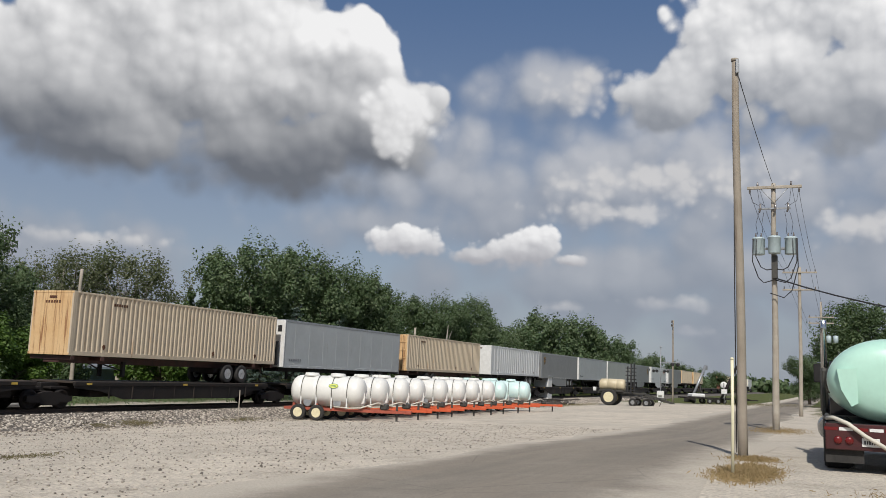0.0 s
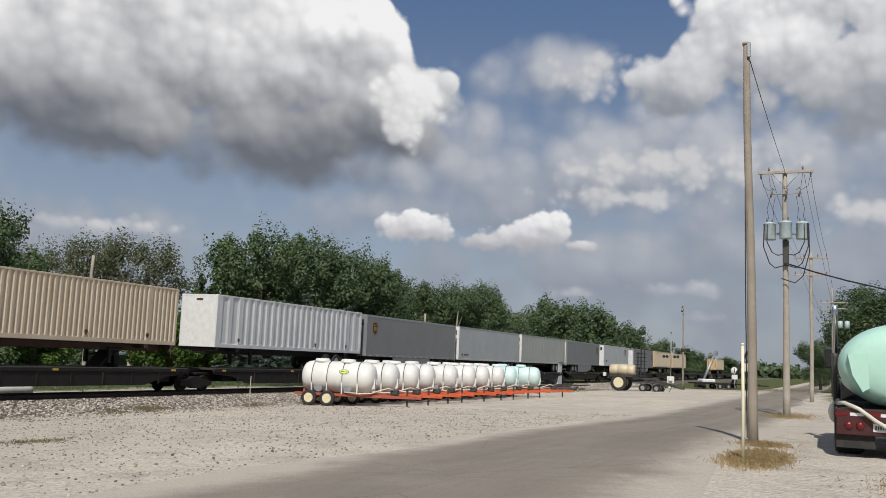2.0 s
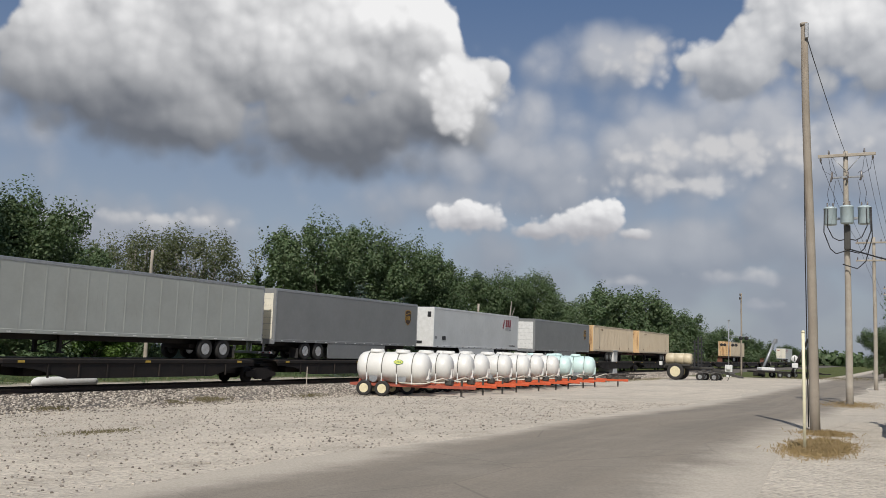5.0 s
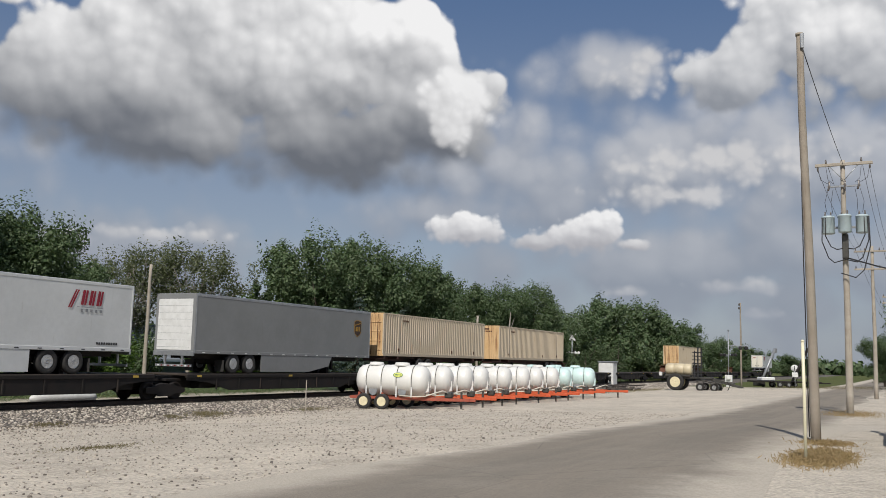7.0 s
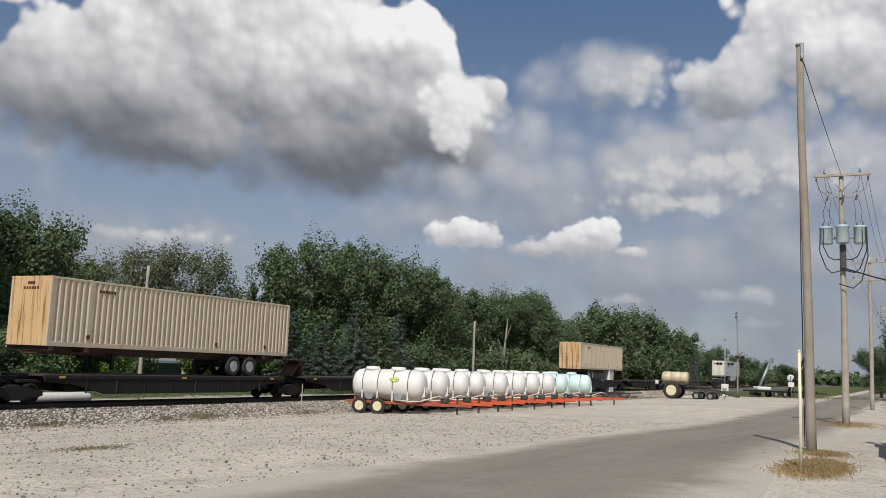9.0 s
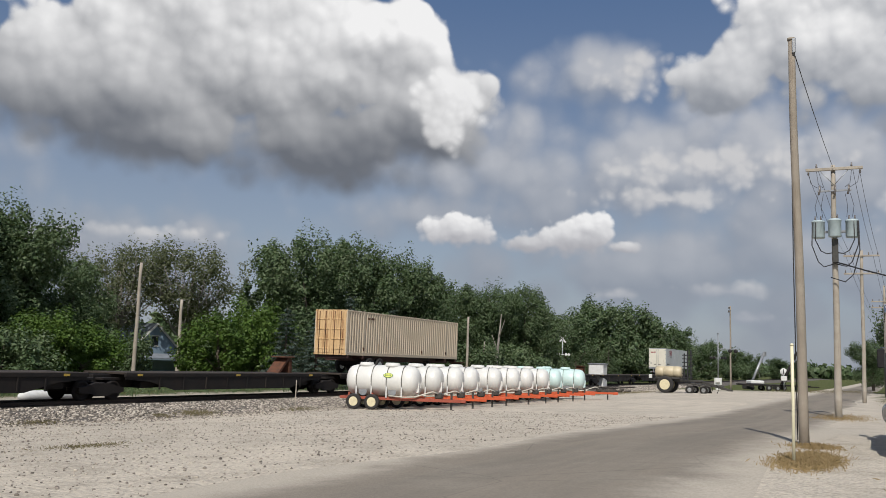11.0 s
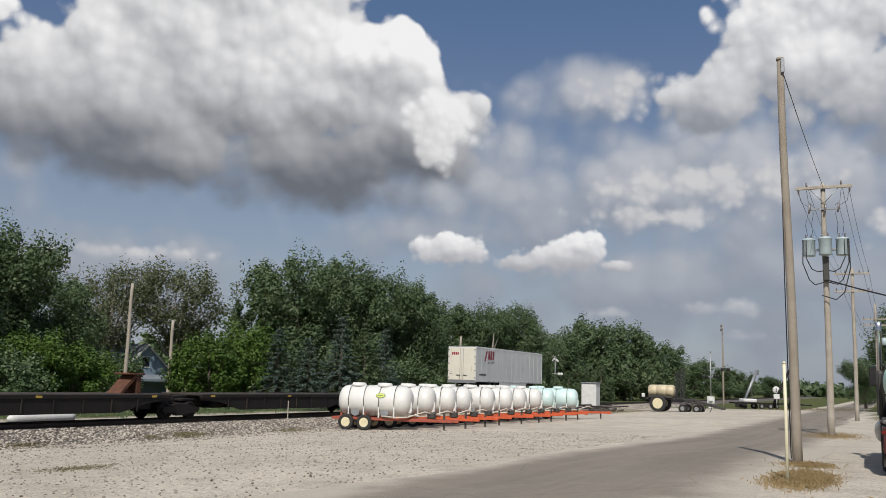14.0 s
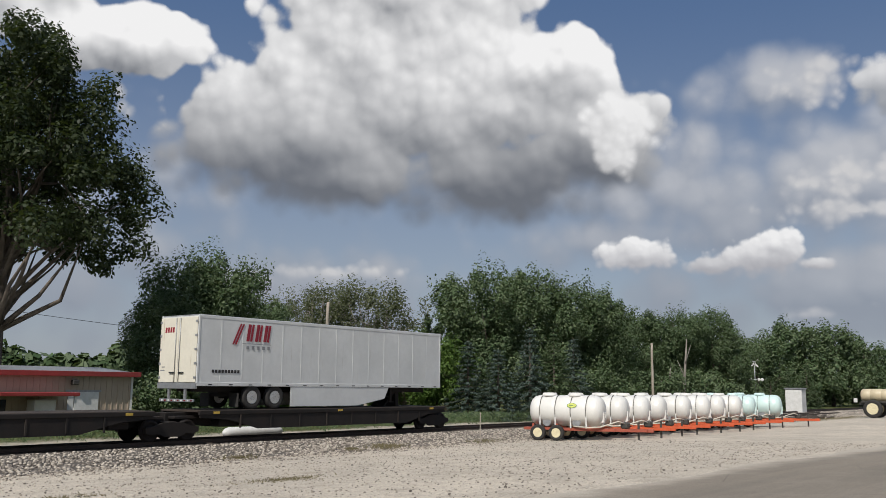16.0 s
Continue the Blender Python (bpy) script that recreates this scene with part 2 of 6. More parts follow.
def ground_material():
    """Pale gravel in the yard, grass and weeds past it."""
    m = bpy.data.materials.new("gravel_and_grass")
    m.use_nodes = True
    t = m.node_tree
    h = Nodes(t)
    bsdf = t.nodes["Principled BSDF"]
    co = t.nodes.new("ShaderNodeTexCoord").outputs["Object"]
    turn = t.nodes.new("ShaderNodeMapping")
    turn.vector_type = "POINT"
    turn.inputs["Rotation"].default_value = (0, 0, -radians(YAW))
    h.link(co, turn.inputs["Vector"])
    sep = t.nodes.new("ShaderNodeSeparateXYZ")
    h.link(turn.outputs[0], sep.inputs[0])
    s, d = sep.outputs[0], sep.outputs[1]
    wide = h.noise(co, 0.12, 5.0, 0.6)
    mid = h.noise(co, 0.9, 6.0, 0.65)
    fine = h.noise(co, 14.0, 5.0, 0.7)
    pebble = h.voronoi(co, 22.0, "F1", "Color")
    grit = h.voronoi(co, 9.0)
    colour = h.mix(h.step(wide, 0.35, 0.68), (0.61, 0.54, 0.445), (0.47, 0.42, 0.35))
    colour = h.mix(h.step(mid, 0.42, 0.75, 0.0, 0.75), colour, (0.29, 0.25, 0.20))
    colour = h.mix(h.step(fine, 0.3, 0.75, 0.0, 0.55), colour, (0.66, 0.60, 0.50))
    colour = h.mix(h.step(grit, 0.10, 0.32, 0.22, 0.0), colour, (0.17, 0.15, 0.13))
    colour = h.mix(h.step(pebble, 0.3, 0.9, 0.0, 0.42), colour, (0.22, 0.195, 0.165))
    # wheel tracks worn along the yard
    lane = h.noise(h.vec("MULTIPLY", turn.outputs[0], (0.03, 0.8, 1.0)), 1.0, 4.0, 0.6)
    colour = h.mix(h.step(lane, 0.55, 0.80, 0.0, 0.28), colour, (0.29, 0.265, 0.23))
    wander = h.math("MULTIPLY", h.math("SUBTRACT", h.noise(co, 0.25, 5.0, 0.65), 0.5), 9.0)
    dd = h.math("ADD", d, wander)
    ss = h.math("ADD", s, wander)
    grass = h.math("MAXIMUM", h.step(dd, 38.0, 42.0), h.math("MAXIMUM", h.step(dd, -8.0, -12.0), h.math("MULTIPLY", h.step(ss, 66.0, 80.0), h.step(dd, 1.6, 0.4))))
    grass = h.math("MAXIMUM", grass, h.math("MULTIPLY", h.step(ss, 112.0, 124.0), h.math("SUBTRACT", 1.0, h.math("MULTIPLY", h.step(d, 3.0, 3.6), h.step(d, 10.0, 9.4)))))
    green = h.mix(h.step(mid, 0.3, 0.7), (0.050, 0.075, 0.020), (0.12, 0.12, 0.045))
    colour = h.mix(grass, colour, green)
    h.link(colour, bsdf.inputs["Base Color"])
    bsdf.inputs["Roughness"].default_value = 0.95
    bsdf.inputs["Specular IOR Level"].default_value = 0.15
    b = t.nodes.new("ShaderNodeBump")
    b.inputs["Strength"].default_value, b.inputs["Distance"].default_value = 0.7, 0.05
    h.link(h.math("ADD", h.math("ADD", fine, h.math("MULTIPLY", grit, -1.2)), h.math("MULTIPLY", mid, 1.5)), b.inputs["Height"])
    h.link(b.outputs[0], bsdf.inputs["Normal"])
    return m


def road_material():
    """Old grey asphalt, dusted with gravel towards its edges."""
    m = bpy.data.materials.new("worn_asphalt")
    m.use_nodes = True
    t = m.node_tree
    h = Nodes(t)
    bsdf = t.nodes["Principled BSDF"]
    co = t.nodes.new("ShaderNodeTexCoord").outputs["Object"]
    turn = t.nodes.new("ShaderNodeMapping")
    turn.inputs["Rotation"].default_value = (0, 0, -radians(YAW))
    h.link(co, turn.inputs["Vector"])
    sep = t.nodes.new("ShaderNodeSeparateXYZ")
    h.link(turn.outputs[0], sep.inputs[0])
    d = sep.outputs[1]
    along = h.vec("MULTIPLY", turn.outputs[0], (0.06, 0.9, 1.0))
    band = h.noise(along, 1.0, 5.0, 0.6)
    mid = h.noise(co, 0.8, 6.0, 0.65)
    fine = h.noise(co, 25.0, 5.0, 0.7)
    colour = h.mix(h.step(band, 0.35, 0.65), (0.265, 0.23, 0.185), (0.21, 0.185, 0.152))
    colour = h.mix(h.step(mid, 0.45, 0.72, 0.0, 0.6), colour, (0.285, 0.255, 0.21))
    colour = h.mix(h.step(fine, 0.35, 0.7, 0.0, 0.4), colour, (0.12, 0.105, 0.09))
    crack = h.voronoi(h.vec("ADD", co, (3.0, 1.0, 0.0)), 0.28, "DISTANCE_TO_EDGE")
    colour = h.mix(h.step(crack, 0.0, 0.006, 0.35, 0.0), colour, (0.08, 0.072, 0.062))
    wander = h.math("MULTIPLY", h.math("SUBTRACT", h.noise(co, 0.5, 6.0, 0.7), 0.5), 2.2)
    dd = h.math("ADD", d, wander)
    dust = h.math("MAXIMUM", h.step(dd, 6.9, 8.2), h.step(dd, 3.3, 1.9))
    colour = h.mix(h.math("MULTIPLY", dust, 0.93), colour, h.mix(h.step(fine, 0.3, 0.7), (0.52, 0.465, 0.385), (0.39, 0.35, 0.29)))
    h.link(colour, bsdf.inputs["Base Color"])
    bsdf.inputs["Roughness"].default_value = 0.9
    bsdf.inputs["Specular IOR Level"].default_value = 0.2
    b = t.nodes.new("ShaderNodeBump")
    b.inputs["Strength"].default_value, b.inputs["Distance"].default_value = 0.5, 0.02
    h.link(fine, b.inputs["Height"])
    h.link(b.outputs[0], bsdf.inputs["Normal"])
    return m


M = {
    "ground": ground_material(),
    "road": road_material(),
    "stone": material("ballast_stone", (0.50, 0.47, 0.43), (0.26, 0.24, 0.22), 0.9, scale=1.3, grain=18, amount=0.9, spread=0.0),
    "ballast": material("ballast_bed", (0.15, 0.13, 0.11), (0.08, 0.07, 0.06), 0.95, scale=2.0, grain=16, amount=0.8, bump=0.9, wide=0.06),
    "rail": material("rusty_rail_steel", (0.085, 0.060, 0.048), (0.05, 0.04, 0.035), 0.6, 0.4, scale=2.0),
    "tie": material("tarred_tie_wood", (0.075, 0.06, 0.05), (0.13, 0.11, 0.09), 0.9, scale=4.0, bump=0.5),
    "white_side": material("white_trailer_sheet", (0.66, 0.675, 0.67), (0.57, 0.585, 0.58), 0.42, scale=0.6, grain=5, amount=0.6, bump=0.03, streak=0.12, streak_colour=(0.43, 0.42, 0.39)),
    "grey_side": material("grey_trailer_sheet", (0.235, 0.24, 0.238), (0.20, 0.205, 0.203), 0.40, scale=0.5, grain=5, amount=0.6, bump=0.03, streak=0.12, streak_colour=(0.17, 0.17, 0.16)),
    "silver_side": material("silver_trailer_sheet", (0.50, 0.525, 0.53), (0.42, 0.44, 0.44), 0.38, 0.15, scale=0.5, grain=5, amount=0.7, bump=0.04, streak=0.2, streak_colour=(0.30, 0.30, 0.28)),
    "olive_side": material("dull_grey_green_sheet", (0.42, 0.44, 0.41), (0.36, 0.37, 0.34), 0.42, scale=0.5, grain=5, amount=0.6, bump=0.03, streak=0.15, streak_colour=(0.27, 0.27, 0.24)),
    "cream_end": material("cream_door_paint", (0.78, 0.74, 0.62), (0.70, 0.66, 0.55), 0.5, scale=1.2, grain=8, amount=0.7, streak=0.15, streak_colour=(0.42, 0.34, 0.22)),
    "beige": material("beige_container_paint", (0.60, 0.505, 0.375), (0.53, 0.435, 0.31), 0.55, scale=0.7, grain=7, amount=0.8, bump=0.05, streak=0.22, streak_colour=(0.36, 0.22, 0.12)),
    "rusty_beige": material("rust_streaked_beige_paint", (0.72, 0.51, 0.28), (0.62, 0.38, 0.17), 0.65, scale=1.0, grain=8, amount=0.9, bump=0.08, streak=0.62, streak_colour=(0.20, 0.075, 0.025)),
    "rust": material("rusted_steel", (0.155, 0.062, 0.032), (0.075, 0.038, 0.026), 0.85, 0.2, scale=3.0, bump=0.3),
    # near-black steel colour for car sides, trucks and running gear
    "dark": material("sooty_dark_steel", (0.013, 0.011, 0.010), (0.022, 0.016, 0.013), 0.75, 0.2, scale=1.5),
    "deck": material("weathered_car_deck", (0.050, 0.036, 0.027), (0.022, 0.018, 0.015), 0.85, scale=1.2, grain=20),
    "chassis": material("maroon_chassis_paint", (0.085, 0.035, 0.028), (0.04, 0.025, 0.02), 0.7, 0.1, scale=2.0),
    "tyre": material("tyre_rubber", (0.022, 0.021, 0.020), (0.04, 0.037, 0.034), 0.85, scale=8.0),
    "alloy": material("polished_wheel_alloy", (0.62, 0.63, 0.64), (0.5, 0.5, 0.5), 0.3, 0.8, scale=4.0),
    "galv": material("galvanised_steel", (0.42, 0.43, 0.44), (0.33, 0.34, 0.35), 0.45, 0.6, scale=5.0),
    "yellow": material("yellow_reflector", (0.62, 0.42, 0.07), None, 0.5, scale=8),
    "red_letter": material("dark_red_vinyl", (0.30, 0.012, 0.03), (0.25, 0.01, 0.025), 0.45, scale=4),
    "black_mark": material("black_vinyl", (0.03, 0.03, 0.032), None, 0.5, scale=4),
    "grey_mark": material("grey_vinyl", (0.28, 0.29, 0.30), None, 0.5, scale=4),
    "brown_badge": material("dark_brown_vinyl", (0.045, 0.020, 0.010), None, 0.45, scale=4),
    "gold_badge": material("golden_vinyl", (0.42, 0.23, 0.02), None, 0.45, scale=4),
    "poly": material("white_polyethylene", (0.80, 0.79, 0.745), (0.72, 0.71, 0.67), 0.38, scale=0.9, grain=9, amount=0.8, bump=0.03, streak=0.05, streak_colour=(0.55, 0.53, 0.47), spread=0.12),
    "teal_poly": material("pale_turquoise_polyethylene", (0.64, 0.80, 0.765), (0.57, 0.74, 0.71), 0.38, scale=0.9, grain=9, bump=0.03),
    "mint_poly": material("mint_green_polyethylene", (0.47, 0.73, 0.61), (0.41, 0.67, 0.56), 0.33, scale=0.7, grain=7, amount=0.7, bump=0.03),
    "yellowed_poly": material("yellowed_polyethylene", (0.62, 0.54, 0.37), (0.50, 0.42, 0.28), 0.45, scale=1.5, grain=9, bump=0.03),
    "orange": material("orange_red_frame_paint", (0.66, 0.115, 0.035), (0.52, 0.085, 0.03), 0.55, scale=2.5, grain=12, amount=0.8, spread=0.25),
    "red_frame": material("faded_red_frame_paint", (0.42, 0.10, 0.055), (0.30, 0.07, 0.045), 0.6, scale=2.5, grain=12, amount=0.9),
    "rim": material("cream_rim_paint", (0.80, 0.72, 0.48), (0.66, 0.58, 0.38), 0.5, scale=6),
    "hose": material("dirty_white_hose", (0.62, 0.59, 0.50), (0.5, 0.47, 0.4), 0.55, scale=6),
    "strap": material("dark_steel_strap", (0.10, 0.095, 0.085), None, 0.5, 0.5, scale=5),
    "badge_yellow": material("yellow_green_decal", (0.66, 0.70, 0.12), None, 0.5, scale=5),
    "badge_green": material("green_decal", (0.06, 0.20, 0.04), None, 0.5, scale=5),
    "pole": material("weathered_pole_wood", (0.37, 0.32, 0.26), (0.25, 0.21, 0.165), 0.9, scale=1.5, grain=30, amount=0.8, bump=0.5, streak=0.35, streak_colour=(0.17, 0.12, 0.08)),
    "grey_pole": material("silvered_pole_wood", (0.44, 0.395, 0.33), (0.33, 0.285, 0.23), 0.9, scale=1.5, grain=30, bump=0.4, streak=0.3, streak_colour=(0.22, 0.2, 0.18)),
    "transformer": material("pale_blue_grey_enamel", (0.46, 0.55, 0.57), (0.40, 0.48, 0.50), 0.4, scale=5),
    "porcelain": material("brown_grey_porcelain", (0.16, 0.14, 0.13), None, 0.25, scale=6),
    "wire": material("black_cable_sheath", (0.025, 0.025, 0.027), None, 0.6, scale=6, bump=0),
    "white_paint": material("white_enamel", (0.78, 0.78, 0.76), (0.66, 0.66, 0.63), 0.5, scale=3),
    "cream_pipe": material("cream_plastic_pipe", (0.80, 0.75, 0.54), (0.73, 0.68, 0.48), 0.45, scale=3),
    "black_paint": material("glossy_black_truck_paint", (0.014, 0.013, 0.014), (0.03, 0.027, 0.026), 0.35, scale=3),
    "maroon": material("maroon_bumper_paint", (0.075, 0.014, 0.014), (0.045, 0.012, 0.012), 0.45, scale=3),
    "lamp_red": material("red_lamp_lens", (0.17, 0.010, 0.010), None, 0.25, scale=6),
    "chrome": material("chrome", (0.70, 0.70, 0.70), (0.6, 0.6, 0.6), 0.15, 1.0, scale=6, bump=0),
    "glass": material("dark_window_glass", (0.02, 0.025, 0.03), None, 0.1, scale=4, bump=0),
    "bark": material("grey_brown_bark", (0.17, 0.14, 0.11), (0.10, 0.08, 0.065), 0.95, scale=2.0, grain=12, bump=0.6, wide=0.05),
    "pale_bark": material("pale_bare_bark", (0.33, 0.30, 0.26), (0.22, 0.20, 0.17), 0.95, scale=2.0, grain=12, bump=0.5, wide=0.05),
    "siding": material("blue_grey_clapboard", (0.24, 0.33, 0.42), (0.21, 0.29, 0.37), 0.7, scale=1.5),
    "shingle": material("grey_shingles", (0.22, 0.25, 0.29), (0.16, 0.18, 0.21), 0.9, scale=2.0, grain=10, bump=0.4),
    "tan_metal": material("tan_metal_siding", (0.48, 0.39, 0.30), (0.42, 0.34, 0.26), 0.5, scale=0.8, grain=8, streak=0.2, streak_colour=(0.32, 0.24, 0.17)),
    "red_metal": material("red_metal_trim", (0.33, 0.045, 0.04), (0.25, 0.035, 0.03), 0.45, scale=2.0),
    "maple": leaf_material("maple_leaves", (0.068, 0.118, 0.046), (0.19, 0.235, 0.13), (0.046, 0.084, 0.036)),
    "grey_leaf": leaf_material("silver_grey_leaves", (0.105, 0.125, 0.060), (0.20, 0.21, 0.125), (0.075, 0.090, 0.040)),
    "dark_leaf": leaf_material("dark_oak_leaves", (0.020, 0.035, 0.014), (0.052, 0.066, 0.028), (0.018, 0.028, 0.012)),
    "bright_leaf": leaf_material("fresh_green_leaves", (0.070, 0.135, 0.022), (0.12, 0.19, 0.040), (0.045, 0.085, 0.018)),
    "needle": leaf_material("blue_green_needles", (0.055, 0.085, 0.070), (0.13, 0.175, 0.15), (0.030, 0.052, 0.040)),
    "dry_grass": leaf_material("dry_straw", (0.33, 0.23, 0.11), (0.44, 0.33, 0.18), (0.24, 0.165, 0.08)),
    "weed": leaf_material("yard_weeds", (0.17, 0.14, 0.075), (0.26, 0.22, 0.125), (0.12, 0.10, 0.05)),
}


# ---- mesh helpers ----
def part(name, bm, mat, parent=None, label="", smooth_shade=False, m=None):
    """Links a bmesh as one mesh object under a thing or a part."""
    me = bpy.data.meshes.new(name)
    bm.normal_update()
    bm.to_mesh(me)
    bm.free()
    mats = mat if isinstance(mat, (list, tuple)) else [mat]
    for q in mats:
        me.materials.append(M[q])
    if smooth_shade:
        for f in me.polygons:
            f.use_smooth = True
    ob = new(name, me)
    if parent is not None:
        ob.parent = parent
    if m is not None:
        ob.matrix_basis = m
    if label:
        ob["label"] = label
    return ob


def again(ob, m, parent=None):
    """One more object on the same mesh."""
    o = new(ob.name.split(".")[0], ob.data)
    o.parent = parent if parent is not None else ob.parent
    o.matrix_basis = m
    return o


def thing(name, m, label, category, group="", kind=""):
    ob = new(name)
    ob.empty_display_size = 0.3
    ob.matrix_basis = m
    return tagged(ob, label, category, group, kind)


def box(bm, x0, x1, y0, y1, z0, z1, bevel=0.0, idx=0):
    x0, x1, y0, y1, z0, z1 = min(x0, x1), max(x0, x1), min(y0, y1), max(y0, y1), min(z0, z1), max(z0, z1)
    b = min(bevel, (x1 - x0) * 0.45, (y1 - y0) * 0.45, (z1 - z0) * 0.45)
    if b <= 0:
        v = [bm.verts.new(p) for p in ((x0, y0, z0), (x1, y0, z0), (x1, y1, z0), (x0, y1, z0), (x0, y0, z1), (x1, y0, z1), (x1, y1, z1), (x0, y1, z1))]
        for f in ((0, 3, 2, 1), (4, 5, 6, 7), (0, 1, 5, 4), (1, 2, 6, 5), (2, 3, 7, 6), (3, 0, 4, 7)):
            bm.faces.new([v[i] for i in f]).material_index = idx
        return bm
    # chamfered along all edges
    g = {}
    for ix, x in ((0, x0), (1, x1)):
        for iy, y in ((0, y0), (1, y1)):
            for iz, z in ((0, z0), (1, z1)):
                sx, sy, sz = (1 - 2 * ix) * b, (1 - 2 * iy) * b, (1 - 2 * iz) * b
                g[ix, iy, iz, 0] = bm.verts.new((x, y + sy, z + sz))
                g[ix, iy, iz, 1] = bm.verts.new((x + sx, y, z + sz))
                g[ix, iy, iz, 2] = bm.verts.new((x + sx, y + sy, z))
    faces = []
    for i in (0, 1):
        faces += [[g[i, 0, 0, 0], g[i, 1, 0, 0], g[i, 1, 1, 0], g[i, 0, 1, 0]], [g[0, i, 0, 1], g[1, i, 0, 1], g[1, i, 1, 1], g[0, i, 1, 1]], [g[0, 0, i, 2], g[1, 0, i, 2], g[1, 1, i, 2], g[0, 1, i, 2]]]
        for j in (0, 1):
            faces += [[g[i, j, 0, 0], g[i, j, 1, 0], g[i, j, 1, 1], g[i, j, 0, 1]], [g[i, 0, j, 0], g[i, 1, j, 0], g[i, 1, j, 2], g[i, 0, j, 2]], [g[0, i, j, 1], g[1, i, j, 1], g[1, i, j, 2], g[0, i, j, 2]]]
            for k in (0, 1):
                faces.append([g[i, j, k, 0], g[i, j, k, 1], g[i, j, k, 2]])
    made = [bm.faces.new(f) for f in faces]
    for f in made:
        f.material_index = idx
    bmesh.ops.recalc_face_normals(bm, faces=made)
    return bm


def ring_pair(bm, a, b, smooth_shade=True, idx=0):
    n = len(a)
    for i in range(n):
        f = bm.faces.new((a[i], a[(i + 1) % n], b[(i + 1) % n], b[i]))
        f.smooth, f.material_index = smooth_shade, idx


def tube(bm, points, radii, n=8, caps=True, idx=0):
    """A tube along points; radii: one for all or one each."""
    pts = [Vector(p) for p in points]
    if isinstance(radii, (int, float)):
        radii = [radii] * len(pts)
    rings, side = [], None
    for i, p in enumerate(pts):
        way = (pts[min(i + 1, len(pts) - 1)] - pts[max(i - 1, 0)]).normalized()
        if side is None:
            side = way.orthogonal().normalized()
        else:
            side = (side - way * side.dot(way)).normalized()
        up = way.cross(side)
        rings.append([bm.verts.new(p + (side * math.cos(a) + up * math.sin(a)) * radii[i]) for a in (2 * math.pi * k / n for k in range(n))])
    for a, b in zip(rings, rings[1:]):
        ring_pair(bm, a, b, idx=idx)
    if caps:
        bm.faces.new(rings[0][::-1]).material_index = idx
        bm.faces.new(rings[-1]).material_index = idx
    return bm


def lathe(bm, profile, axis="x", n=24, centre=(0, 0, 0), squash=1.0, idx=0):
    """Turns (along, radius) pairs about an axis."""
    rings = []
    for u, r in profile:
        ring = []
        for k in range(n):
            a = 2 * math.pi * k / n
            c, s = math.cos(a) * r, math.sin(a) * r * squash
            p = {"x": (u, c, s), "y": (c, u, s), "z": (c, s, u)}[axis]
            ring.append(bm.verts.new((p[0] + centre[0], p[1] + centre[1], p[2] + centre[2])))
        rings.append(ring)
    for a, b in zip(rings, rings[1:]):
        ring_pair(bm, a, b, idx=idx)
    for ring in (rings[0], rings[-1]):
        f = bm.faces.new(ring)
        f.material_index = idx
    bmesh.ops.recalc_face_normals(bm, faces=bm.faces)
    return bm


def slab(bm, outline, axis, a, b, idx=0):
    """A flat outline (pairs) pushed from a to b along an axis."""
    def p(u, v, w):
        return {"x": (w, u, v), "y": (u, w, v), "z": (u, v, w)}[axis]
    lo, hi = [bm.verts.new(p(u, v, a)) for u, v in outline], [bm.verts.new(p(u, v, b)) for u, v in outline]
    faces = [bm.faces.new(lo), bm.faces.new(hi)]
    for i in range(len(lo)):
        faces.append(bm.faces.new((lo[i], lo[(i + 1) % len(lo)], hi[(i + 1) % len(lo)], hi[i])))
    for f in faces:
        f.material_index = idx
    bmesh.ops.recalc_face_normals(bm, faces=faces)
    return bm


def new_box(*a, **k):
    return box(bmesh.new(), *a, **k)


def new_tube(*a, **k):
    return tube(bmesh.new(), *a, **k)


def new_lathe(*a, **k):
    return lathe(bmesh.new(), *a, **k)


def new_slab(*a, **k):
    return slab(bmesh.new(), *a, **k)


TYRE_CACHE = {}


def wheel(parent, x, y, z, r, width, rim_mat="alloy", label="", hub=0.55):
    """A wheel with its axle along y: a tyre and a dished rim under it."""
    key = (round(r, 3), round(width, 3), rim_mat, hub)
    w = width / 2
    if key not in TYRE_CACHE:
        tb = new_lathe([(-w * 0.8, r * hub), (-w, r * 0.72), (-w, r * 0.93), (-w * 0.75, r), (w * 0.75, r), (w, r * 0.93), (w, r * 0.72), (w * 0.8, r * hub)], "y", 28)
        rb = new_lathe([(-w * 0.86, r * hub * 1.02), (-w * 0.95, r * hub * 0.94), (-w * 0.55, r * hub * 0.80), (-w * 0.5, r * 0.22), (-w * 0.9, r * 0.19), (-w * 0.92, r * 0.08), (w * 0.92, r * 0.08), (w * 0.9, r * 0.19), (w * 0.5, r * 0.22), (w * 0.55, r * hub * 0.80), (w * 0.95, r * hub * 0.94), (w * 0.86, r * hub * 1.02)], "y", 24)
        t = part("tyre", tb, "tyre")
        q = part("rim", rb, rim_mat)
        TYRE_CACHE[key] = (t.data, q.data)
        bpy.data.objects.remove(t), bpy.data.objects.remove(q)
    t = new("tyre", TYRE_CACHE[key][0])
    t.parent, t.matrix_basis = parent, pose(x, y, z)
    q = new("rim", TYRE_CACHE[key][1])
    q.parent = t
    if label:
        q["label"] = label
    return t

